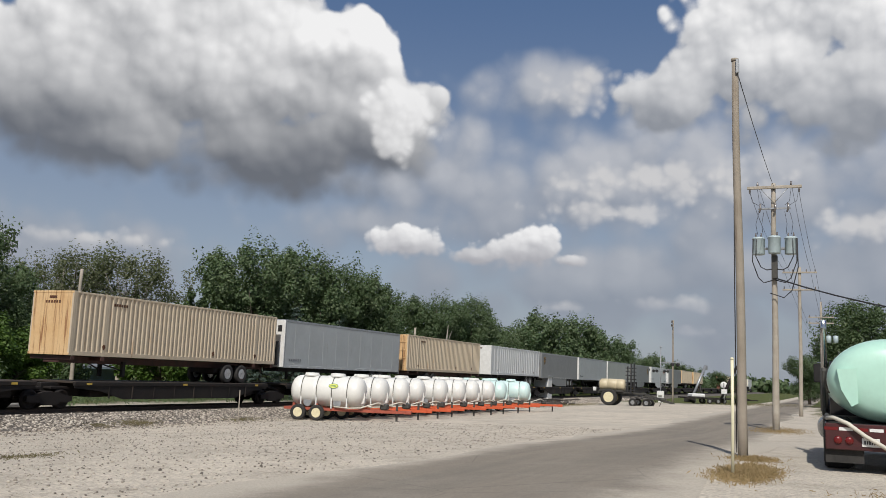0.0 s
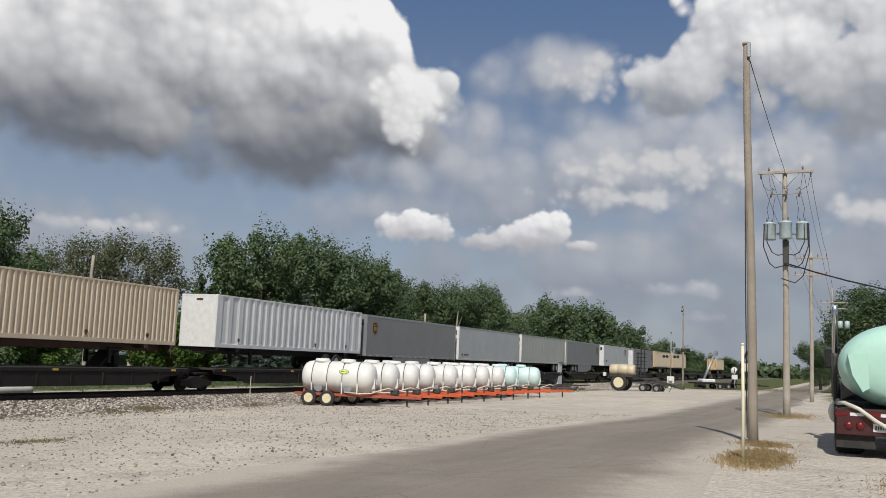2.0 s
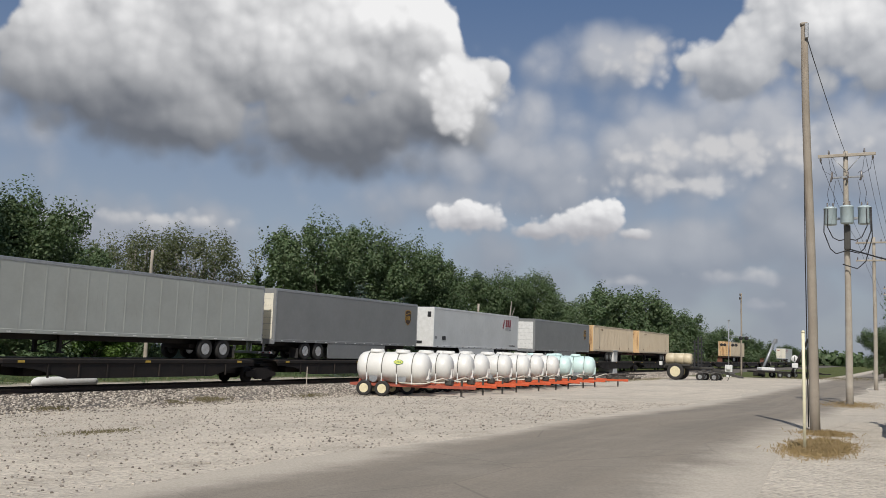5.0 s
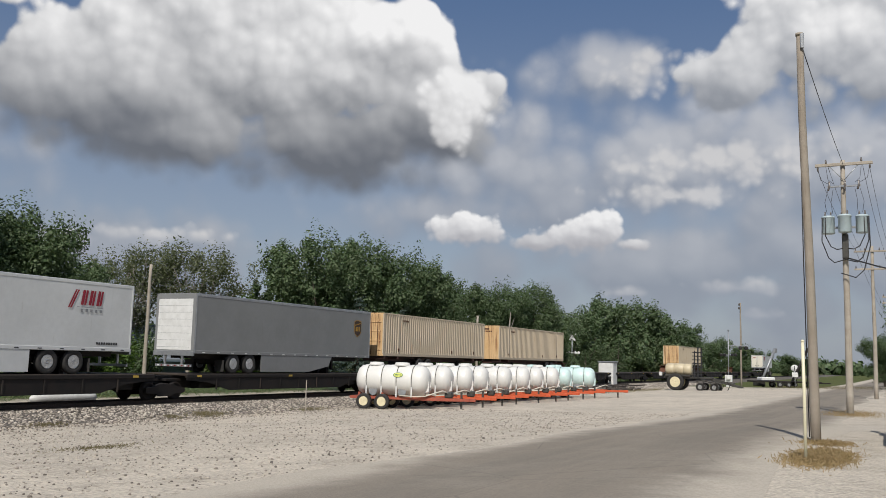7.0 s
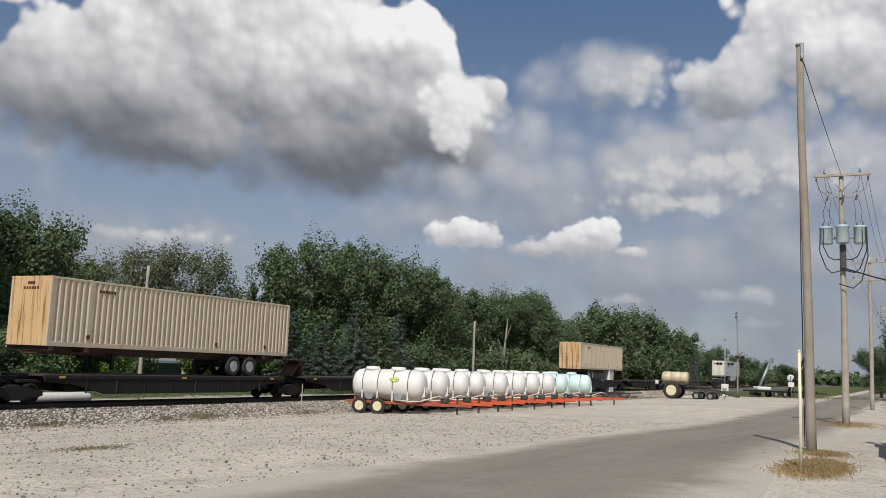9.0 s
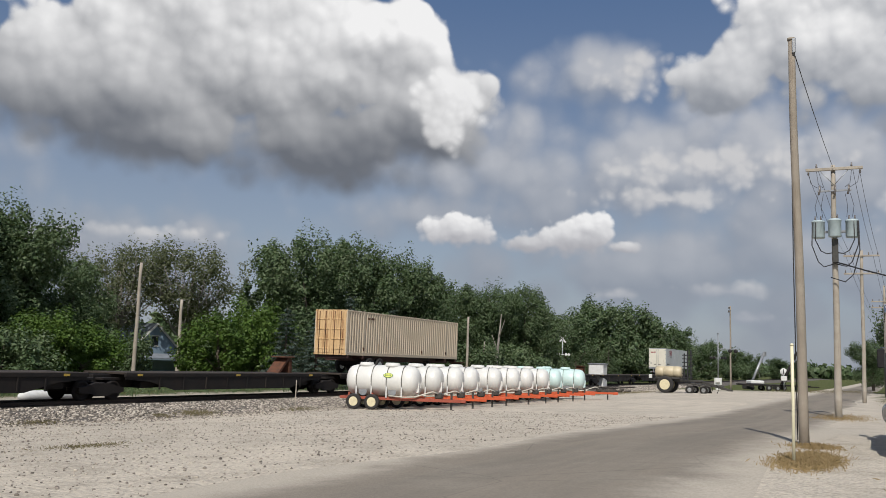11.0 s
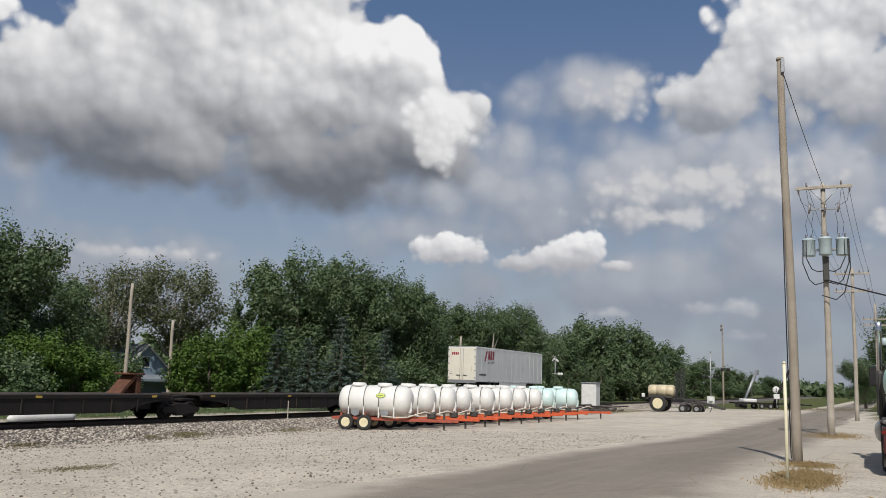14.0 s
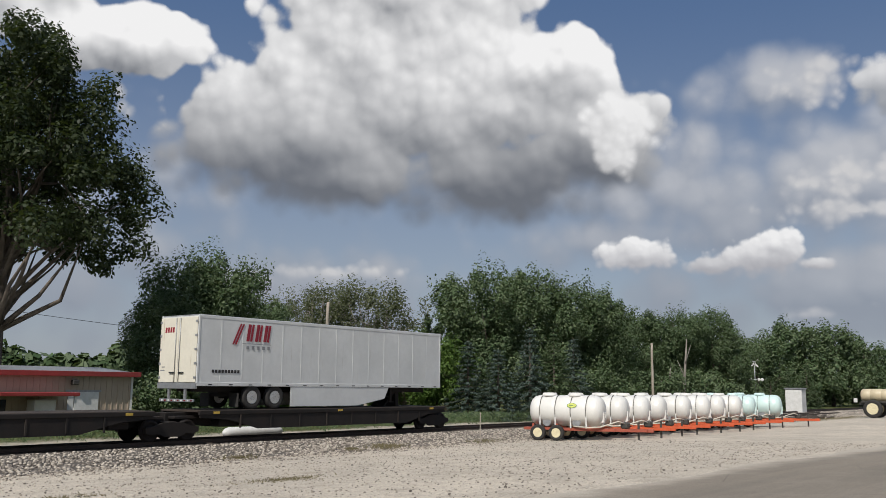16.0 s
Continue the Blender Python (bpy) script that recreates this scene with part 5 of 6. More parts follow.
def tank_truck():
    t = thing("tank_truck", put(19.3, -1.07, turn=1.0), "black flatbed truck with a big mint green plastic tank, parked", "truck")
    z0 = 0.93
    w = 1.20
    part("bed", new_box(0, 6.2, -w, w, z0 - 0.10, z0, 0.015), "black_paint", t)
    for y in (-0.42, 0.42):
        part("chassis_rail", new_box(0.1, 9.2, y - 0.05, y + 0.05, 0.62, z0 - 0.102), "black_paint", t)
    b = part("rear_bumper", new_box(-0.06, 0.06, -w, w, z0 - 0.50, z0 - 0.004, 0.015), "maroon", t, "dark maroon rear bumper beam")
    for i in range(9):
        y = -w + 0.06 + i * 0.265
        part("reflective_strip", new_box(-0.066, -0.061, y, y + 0.24, z0 - 0.135, z0 - 0.075), "white_paint" if i % 2 else "lamp_red", b)
    for y in (0.98, 0.78, -0.78, -0.98):
        part("tail_light", new_lathe([(-0.095, 0.02), (-0.085, 0.07), (-0.06, 0.078)], "x", 16, (0, y, z0 - 0.32)), "lamp_red", b, "round red tail light")
    p = part("number_plate", new_box(-0.075, -0.062, 0.25, 0.56, z0 - 0.42, z0 - 0.26, 0.004), "white_paint", b)
    for i in range(6):
        part("lettering", new_box(-0.079, -0.075, 0.285 + i * 0.042, 0.312 + i * 0.042, z0 - 0.375, z0 - 0.305), "black_mark", p)
    for i in range(4):
        y = 0.10 - i * 0.17
        part("marker_light", new_box(-0.072, -0.06, y - 0.05, y + 0.05, z0 - 0.34, z0 - 0.31, 0.004), "strap", b)
    for y in (-0.86, 0.86):
        part("mud_flap", new_box(0.05, 0.075, y - 0.34, y + 0.34, 0.18, z0 - 0.5), "tyre", t)
    for x in (1.1, 2.4):
        for y in (-0.95, 0.95):
            wheel(t, x, y, 0.50, 0.50, 0.52, "alloy", "", 0.5)
    wheel(t, 8.2, 1.02, 0.50, 0.50, 0.28, "alloy", "", 0.5), wheel(t, 8.2, -1.02, 0.50, 0.50, 0.28, "alloy", "", 0.5)
    # the tank lies along the bed
    r, zc, sq = 1.15, z0 + 0.84, 0.72
    prof = [(0.10, 0.06), (0.115, 0.45), (0.16, 0.78), (0.25, 0.98), (0.40, 1.09), (0.62, r)]
    for k in range(4):
        x = 1.1 + k * 0.95
        prof += [(x, r), (x + 0.14, r), (x + 0.18, r - 0.03), (x + 0.26, r - 0.03), (x + 0.30, r)]
    prof += [(4.95, r), (5.2, 1.08), (5.36, 0.95), (5.48, 0.7), (5.56, 0.4), (5.58, 0.06)]
    tank = part("tank", new_lathe(prof, "x", 48, (0, 0, zc), sq), "mint_poly", t, "mint green ribbed plastic tank", True)
    for s in (-1, 1):
        part("moulded_lug", new_slab([(s * 0.98, zc + 0.20), (s * 0.62, zc + 0.22), (s * 0.60, zc - 0.45), (s * 0.72, zc - 0.52), (s * 0.90, zc - 0.20)], "x", 0.13, 0.60), "mint_poly", tank)
    part("valve_panel", new_box(0.06, 0.22, -0.28, 0.02, z0 + 0.02, z0 + 0.36, 0.01), "white_paint", tank, "pale valve panel")
    part("manway", new_lathe([(zc + 0.78, 0.3), (zc + 0.86, 0.29), (zc + 0.88, 0.05)], "z", 20, (2.9, 0, 0)), "mint_poly", tank)
    for k in range(4):
        x = 1.1 + k * 0.95 + 0.22
        pts = [(x, (r - 0.005) * math.cos(a), zc + (r - 0.005) * sq * math.sin(a)) for a in (radians(-20 + 220 * i / 20) for i in range(21))]
        part("strap", new_tube(pts, 0.02, 6), "strap", t)
    part("hose", new_tube([(0.2, 1.16, z0 + 0.08), (-0.05, 1.05, z0 + 0.10), (-0.12, 0.80, z0 + 0.0), (-0.16, 0.5, z0 - 0.22), (-0.16, 0.15, z0 - 0.42), (-0.14, -0.3, z0 - 0.50), (-0.10, -0.8, z0 - 0.38), (-0.05, -1.1, z0 - 0.1)], 0.04, 10), "hose", t, "cream hose hanging in a loop", True)
    part("hose_end", new_tube([(0.2, 1.14, z0 + 0.08), (0.5, 1.16, z0 + 0.12), (1.2, 1.17, z0 + 0.06)], 0.05, 8), "strap", t)
    # cab
    part("cab", new_slab([(6.5, 0.75), (6.5, 2.2), (6.7, 2.3), (7.5, 2.3), (7.9, 1.75), (9.3, 1.6), (9.4, 0.75)], "y", -1.0, 1.0), "black_paint", t, "black truck cab")
    part("rear_window", new_box(6.485, 6.5, -0.6, 0.6, 1.6, 2.0, 0.004), "glass", t)
    for y in (1.14, -1.14):
        part("exhaust_pipe", new_tube([(6.35, y, 0.9), (6.35, y, 3.1), (6.28, y, 3.35)], 0.075, 12), "chrome", t, "dark chrome exhaust stack")
        part("stack_guard", new_tube([(6.35, y, 1.0), (6.35, y, 2.1)], 0.10, 12), "strap", t)
        m = part("mirror", new_box(7.55, 7.62, y * 1.06, y * 1.22, 1.75, 2.25, 0.02), "black_paint", t)
        part("mirror_arm", new_tube([(7.6, y * 0.9, 2.3), (7.6, y * 1.15, 2.28)], 0.015, 6), "chrome", m)
        part("fender", new_slab([(7.6, 0.75), (7.7, 1.15), (8.0, 1.32), (8.5, 1.32), (8.8, 1.1), (8.9, 0.75)], "y", y * 0.78, y * 1.02), "black_paint", t)
        part("step_tank", new_tube([(5.2, y * 0.92, 0.62), (7.3, y * 0.92, 0.62)], 0.27, 16), "chrome", t)
        part("tool_rack", new_box(4.9, 6.1, y * 0.98, y * 1.06, z0, z0 + 1.1, 0.02), "strap", t)
    return t


tank_truck()


def sprayer():
    """A towed field sprayer with folded booms; x to its hitch."""
    t = thing("field_sprayer", at(19.0, 96.2, -26), "towed field sprayer with cream-rimmed wheels and folded black booms", "sprayer")
    for y in (-1.0, 1.0):
        wheel(t, 0, y, 0.86, 0.86, 0.42, "rim", "cream painted rim", 0.62)
    part("axle", new_tube([(0, -1.0, 0.86), (0, 1.0, 0.86)], 0.08, 8), "strap", t)
    tank = part("tank", new_lathe([(-1.35, 0.1), (-1.30, 0.5), (-1.15, 0.6), (-0.5, 0.62), (-0.46, 0.58), (-0.40, 0.58), (-0.36, 0.62), (0.5, 0.62), (0.54, 0.58), (0.60, 0.58), (0.64, 0.62), (1.25, 0.6), (1.38, 0.5), (1.42, 0.1)], "x", 24, (0.1, 0, 2.15)), "yellowed_poly", t, "yellowed plastic spray tank", True)
    part("frame", new_box(-1.4, 3.6, -0.35, 0.35, 1.2, 1.42, 0.03), "strap", t)
    part("tank_cradle", new_box(-1.2, 1.4, -0.6, 0.6, 1.42, 1.62, 0.03), "strap", t)
    part("drawbar", new_slab([(3.4, 1.42), (3.4, 1.1), (6.2, 0.42), (6.6, 0.42), (6.6, 0.55)], "y", -0.12, 0.12), "strap", t)
    rng = random.Random(5)
    for k in range(4):
        x, y = 1.9 + 0.35 * (k % 2), (-0.7, 0.7)[k // 2]
        b = part("folded_boom", new_box(x - 0.06, x + 0.06, y - 0.06, y + 0.06, 1.2, 4.1 + 0.35 * (k % 2), 0.01), "wire", t, "black folded boom section")
        for i in range(7):
            z = 1.6 + i * 0.38
            part("boom_nozzle", new_box(x - 0.22, x + 0.22, y - 0.04, y + 0.04, z, z + 0.09), "wire", b)
    for x, y in ((2.5, -0.9), (3.9, -0.8), (3.9, 0.8), (2.6, 0.9)):
        wheel(t, x, y, 0.42, 0.42, 0.22, "alloy", "", 0.5)
    for i in range(6):
        x = 2.2 + i * 0.6
        part("tool_bar", new_tube([(x, -1.2, 1.0 - 0.05 * i), (x + 0.3, 1.2, 1.15 - 0.06 * i)], 0.06, 6), "strap", t)
        part("shank", new_tube([(x, -0.9, 1.0), (x + 0.25, -0.95, 0.6), (x + 0.05, -0.95, 0.15)], 0.035, 6), "dark", t)
    part("side_light", new_box(-1.75, -1.45, -0.9, -0.6, 1.45, 1.85, 0.03), "white_paint", t)
    return t


sprayer()


def crossing_signal(m, mast, gate, label):
    t = thing("crossing_signal", m, label, "railway signal", "crossing signals")
    part("mast", new_tube([(0, 0, 0), (0, 0, mast)], 0.06, 10), "galv", t)
    part("foundation", new_box(-0.3, 0.3, -0.3, 0.3, -0.2, 0.18, 0.03), "white_paint", t)
    for a in (-45, 45):
        part("crossbuck_board", new_box(-0.65, 0.65, -0.03, 0.0, -0.11, 0.11), "white_paint", t, m=Matrix.Translation((0, -0.10, mast - 0.9)) @ pose(0, 0, 0, 0, a, 0)) if not gate else None
    arm = part("light_bar", new_box(-1.05, 1.05, -0.05, 0.05, mast * 0.56, mast * 0.56 + 0.08, 0.01), "white_paint" if not gate else "galv", t)
    for x in (-0.9, -0.5, 0.5, 0.9):
        part("flasher", new_lathe([(-0.12, 0.10), (-0.10, 0.19), (-0.04, 0.20), (0.0, 0.08)], "y", 16, (x, -0.02, mast * 0.56 + 0.04)), "black_paint" if gate else "white_paint", arm)
    part("relay_case", new_box(-0.45, 0.45, -0.3, 0.3, 0.6, 1.5, 0.03), "white_paint", t)
    part("bell", new_lathe([(mast, 0.16), (mast + 0.06, 0.15), (mast + 0.14, 0.02)], "z", 14), "galv", t)
    if gate:
        part("gate_mechanism", new_box(-0.25, 0.25, -0.55, -0.1, 0.9, 1.5, 0.04), "white_paint", t)
        part("cantilever", new_box(0.0, 2.4, -0.06, 0.06, mast * 0.72, mast * 0.72 + 0.1, 0.01), "galv", t)
        for x in (1.5, 2.2):
            part("flasher", new_lathe([(-0.14, 0.14), (-0.12, 0.24), (-0.04, 0.26), (0.0, 0.1)], "y", 16, (x, -0.05, mast * 0.72 - 0.2)), "black_paint", t)
    return t


crossing_signal(at(30.0, 119.2, -20), 7.2, True, "grey crossing signal mast with flashers and white relay case")
crossing_signal(at(10.4, 125.0, -15), 7.0, False, "far crossing signal mast with white flashers on a bar")
line_pole(at(33.0, 124.5, 0), 11.2, [(10.4, 0.5), (10.9, 0.35)], "slim dark wooden pole beside the railway crossing", "pole", 0.13)


def relay_cabinet():
    t = thing("relay_cabinet", at(13.3, 108.9, -23.8, 0), "white sheet metal relay cabinet beside the track", "cabinet")
    part("body", new_box(-0.9, 0.9, -0.8, 0.8, 0.1, 2.75, 0.03), "white_paint", t)
    part("roof", new_box(-1.0, 1.0, -0.9, 0.9, 2.75, 2.9, 0.03), "galv", t)
    part("door", new_box(-0.75, 0.75, -0.83, -0.80, 0.25, 2.6, 0.01), "white_paint", t)
    part("base", new_box(-1.0, 1.0, -0.9, 0.9, -0.2, 0.1, 0.02), "dark", t)


relay_cabinet()


def auger(m, length, rise, mat, label):
    t = thing("grain_auger", m, label, "auger", "grain augers")
    a, b = (0, 0, 0.5), (length * math.cos(radians(rise)), 0, 0.5 + length * math.sin(radians(rise)))
    part("tube", new_tube([a, b], 0.17, 10), mat, t)
    part("hopper", new_box(-0.9, 0.3, -0.5, 0.5, 0.15, 0.75, 0.08), "strap", t)
    for s in (-1, 1):
        part("leg", new_tube([(b[0] * 0.55, 0, b[2] * 0.55), (b[0] * 0.5, s * 0.9, 0.35)], 0.05, 6), "strap", t)
        wheel(t, b[0] * 0.5, s * 0.95, 0.33, 0.33, 0.2, "alloy", "", 0.5)
    part("spout", new_box(b[0] - 0.1, b[0] + 0.25, -0.18, 0.18, b[2] - 0.5, b[2] + 0.1, 0.04), mat, t)


auger(at(34.0, 119.0, 25), 5.0, 62, "galv", "pale raised grain auger tube on wheels")
auger(at(38.0, 119.5, 20), 5.2, 60, "dark", "dark raised grain auger tube on wheels")


def flat_trailer():
    t = thing("flatbed_trailer", at(36.5, 117.5, 12), "low dark flatbed farm trailer parked by the crossing", "trailer")
    part("bed", new_box(-4.5, 4.5, -1.1, 1.1, 0.62, 0.80, 0.02), "dark", t)
    part("tongue", new_box(4.5, 6.3, -0.08, 0.08, 0.55, 0.68, 0.02), "dark", t)
    for x in (-1.2, 0.0):
        for y in (-1.0, 1.0):
            wheel(t, x, y, 0.36, 0.36, 0.22, "alloy", "", 0.5)
    part("cargo_box", new_box(-3.4, -1.6, -0.7, 0.7, 0.80, 1.25, 0.1), "white_paint", t)


flat_trailer()


def round_sign():
    t = thing("road_sign", at(38.9, 121.0, -12), "round white railway warning sign on a thin post", "sign")
    part("post", new_tube([(0, 0, -0.2), (0, 0, 2.9)], 0.035, 8), "galv", t)
    part("disc", new_lathe([(-0.06, 0.02), (-0.055, 0.44), (-0.04, 0.45), (-0.035, 0.02)], "y", 28, (0, 0, 2.45)), "white_paint", t, "white disc")
    part("bar_mark", new_box(-0.05, 0.05, -0.066, -0.062, 2.15, 2.75), "black_mark", t)
    b = thing("mail_box", at(37.2, 115.6, -12), "small white utility box on a thin post", "box")
    part("post", new_tube([(0, 0, -0.2), (0, 0, 1.6)], 0.04, 8), "galv", b)
    part("case", new_box(-0.35, 0.35, -0.15, 0.15, 1.3, 1.9, 0.03), "white_paint", b)


round_sign()


def tie_pile():
    """Old ties and rails lying beside the track near the crossing."""
    rng = random.Random(8)
    t = thing("tie_pile", put(80, 25.6, 0), "heap of dark old railway ties lying beside the track", "ties")
    for i in range(22):
        part("old_tie", new_box(-1.3, 1.3, -0.12, 0.12, 0, 0.18, 0.01), "tie", t, m=pose(rng.uniform(-14, 12), rng.uniform(-1.6, 1.6), 0.01 + 0.19 * (i % 2), 0, 0, rng.uniform(-16, 16)))
    for y in (-0.5, 0.9):
        part("old_rail", new_box(-18, 16, y - 0.04, y + 0.04, 0.40, 0.52, 0.01), "rail", t, m=pose(0, 0, 0, 0, 0, y))


tie_pile()


def track_stakes():
    for s, d, z in ((35.43, 25.37, 1.45), (55.0, 27.0, 0.9), (61.0, 27.2, 0.9)):
        t = thing("marker_stake", put(s, d, max(0, ground_z(s, d)), 8), "thin weathered marker stake standing at the ballast edge", "stake", "marker stakes")
        part("stake", new_box(-0.02, 0.02, -0.02, 0.02, -0.2, z, 0.005), "grey_pole", t)


track_stakes()

# ---- behind the track ----
def lp_tank():
    t = thing("storage_tank", put(30.3, 35.6, 0.02, 0), "long low white plastic tank lying behind the track", "tank")
    part("shell", new_lathe([(-1.9, 0.04), (-1.84, 0.12), (-1.70, 0.22), (-1.5, 0.27), (1.5, 0.27), (1.70, 0.22), (1.84, 0.12), (1.9, 0.04)], "x", 24, (0, 0, 0.31)), "white_paint", t, smooth_shade=True)
    for x in (-1.4, 1.4):
        part("saddle", new_box(x - 0.12, x + 0.12, -0.25, 0.25, -0.1, 0.12, 0.02), "galv", t)


lp_tank()


def house():
    """Small gabled house: x to the right along its front, y away."""
    c = polar(20.4, 92.0, 0)
    t = thing("house", pose(c.x, c.y, 0, 0, 0, 20 + 30), "small blue-grey clapboard house with a grey gabled roof", "house")
    w, l, h, top = 2.5, 9.0, 2.9, 5.25
    part("wall", new_slab([(-w, 0), (w, 0), (w, h), (0, top - 0.1), (-w, h)], "y", 0, l), "siding", t)
    for s in (-1, 1):
        part("roof", new_slab([(s * (w + 0.35), h - 0.38), (0, top), (0, top - 0.14), (s * (w + 0.35), h - 0.52)], "y", -0.35, l + 0.3), "shingle", t)
        part("barge_board", new_slab([(s * (w + 0.36), h - 0.34), (0, top + 0.05), (0, top - 0.2), (s * (w + 0.36), h - 0.56)], "y", -0.42, -0.352), "white_paint", t)
    wn = part("window", new_box(-0.35, 0.35, -0.03, 0.03, 3.1, 4.0), "glass", t)
    part("window_frame", new_box(-0.42, 0.42, -0.045, -0.031, 4.0, 4.08), "white_paint", wn)
    part("window_sill", new_box(-0.42, 0.42, -0.06, -0.031, 3.02, 3.1), "white_paint", wn)
    part("porch_roof", new_slab([(-0.3, 2.35), (-2.6, 1.95), (-2.6, 1.85), (-0.3, 2.25)], "x", -w - 0.2, w + 0.2), "shingle", t)


house()
line_pole(pose(*polar(21.5, 74.0, 0), 0, 0, 60), 9.4, [], "plain pale wooden pole standing behind the track", "grey_pole", 0.17)
line_pole(pose(*polar(19.0, 78.0, 0), 0, 0, 60), 6.9, [], "short pale wooden pole with a small box", "grey_pole", 0.17)
line_pole(pose(*polar(1.2, 96.0, 0), 0, 0, 60), 7.3, [], "plain pale wooden pole among the trees", "grey_pole", 0.16)


def red_roof_shed():
    """Tan metal building with red trim behind the track; local x runs along its long face."""
    c = polar(33.0, 58.0, 0)
    t = thing("metal_building", pose(c.x, c.y, 0, 0, 0, YAW), "tan metal building with red roof trim and a white door", "building")
    l, dpt, h = 26.0, 8.0, 3.15
    part("wall", new_box(-l, 0, 0, dpt, 0, h), "tan_metal", t)
    first = part("wall_rib", new_box(-0.03, 0.03, -0.03, 0.0, 0, h), "tan_metal", t, m=pose(-0.2, 0, 0))
    for i in range(1, 70):
        again(first, pose(-0.2 - i * 0.37, 0, 0))
    part("roof", new_slab([(-0.3, h - 0.05), (dpt / 2, h + 0.35), (dpt + 0.3, h - 0.05), (dpt + 0.3, h + 0.12), (dpt / 2, h + 0.5), (-0.3, h + 0.12)], "x", -l - 0.3, 0.3), "galv", t)
    part("eave_trim", new_box(-l - 0.3, 0.35, -0.38, -0.305, h - 0.10, h + 0.18, 0.01), "red_metal", t, "red eave trim")
    part("corner_trim", new_box(-0.1, 0.03, -0.06, -0.031, 0, h - 0.1), "white_paint", t)
    d = part("door", new_box(-4.1, -2.2, -0.07, -0.032, 0, 2.15), "white_paint", t)
    part("door_frame", new_box(-4.25, -2.05, -0.06, -0.033, 2.15, 2.28), "galv", t)
    part("wall_lamp", new_box(-4.0, -3.6, -0.35, -0.035, 2.55, 2.85, 0.05), "strap", t)
    p = part("porch_roof", new_box(-20.0, -4.6, -2.2, -0.035, 1.95, 2.15, 0.03), "red_metal", t, "red porch roof")
    for x in (-19.8, -12.0, -4.8):
        part("porch_post", new_box(x - 0.06, x + 0.06, -2.1, -1.98, 0, 1.95), "white_paint", p)
    for x in (-8.5, -13.0):
        part("window", new_box(x - 0.9, x + 0.9, -0.06, -0.032, 0.9, 1.75), "glass", t)
    part("white_box", new_box(-6.6, -5.4, -1.2, -0.3, 0.02, 1.75, 0.04), "white_paint", t)


red_roof_shed()


# ---- trees ----
def leaf_mesh(name, centres, normals, size, mat, rng, slim=0.6):
    """Small bent leaf blades, two triangles each."""
    n = len(centres)
    t = rng.normal(size=(n, 3))
    t -= normals * (t * normals).sum(1, keepdims=True)
    t /= np.linalg.norm(t, axis=1, keepdims=True) + 1e-9
    b = np.cross(normals, t)
    s = size * rng.uniform(0.6, 1.3, (n, 1))
    v = np.stack([centres - t * s, centres + b * s * slim, centres + t * s, centres - b * s * slim], 1).reshape(-1, 3)
    me = bpy.data.meshes.new(name)
    me.vertices.add(4 * n), me.loops.add(4 * n), me.polygons.add(n)
    me.vertices.foreach_set("co", v.ravel().astype(np.float32))
    me.loops.foreach_set("vertex_index", np.arange(4 * n, dtype=np.int32))
    me.polygons.foreach_set("loop_start", np.arange(0, 4 * n, 4, dtype=np.int32))
    me.update(calc_edges=True)
    me.materials.append(M[mat])
    return me


def unit(v):
    return v / (np.linalg.norm(v, axis=1, keepdims=True) + 1e-9)


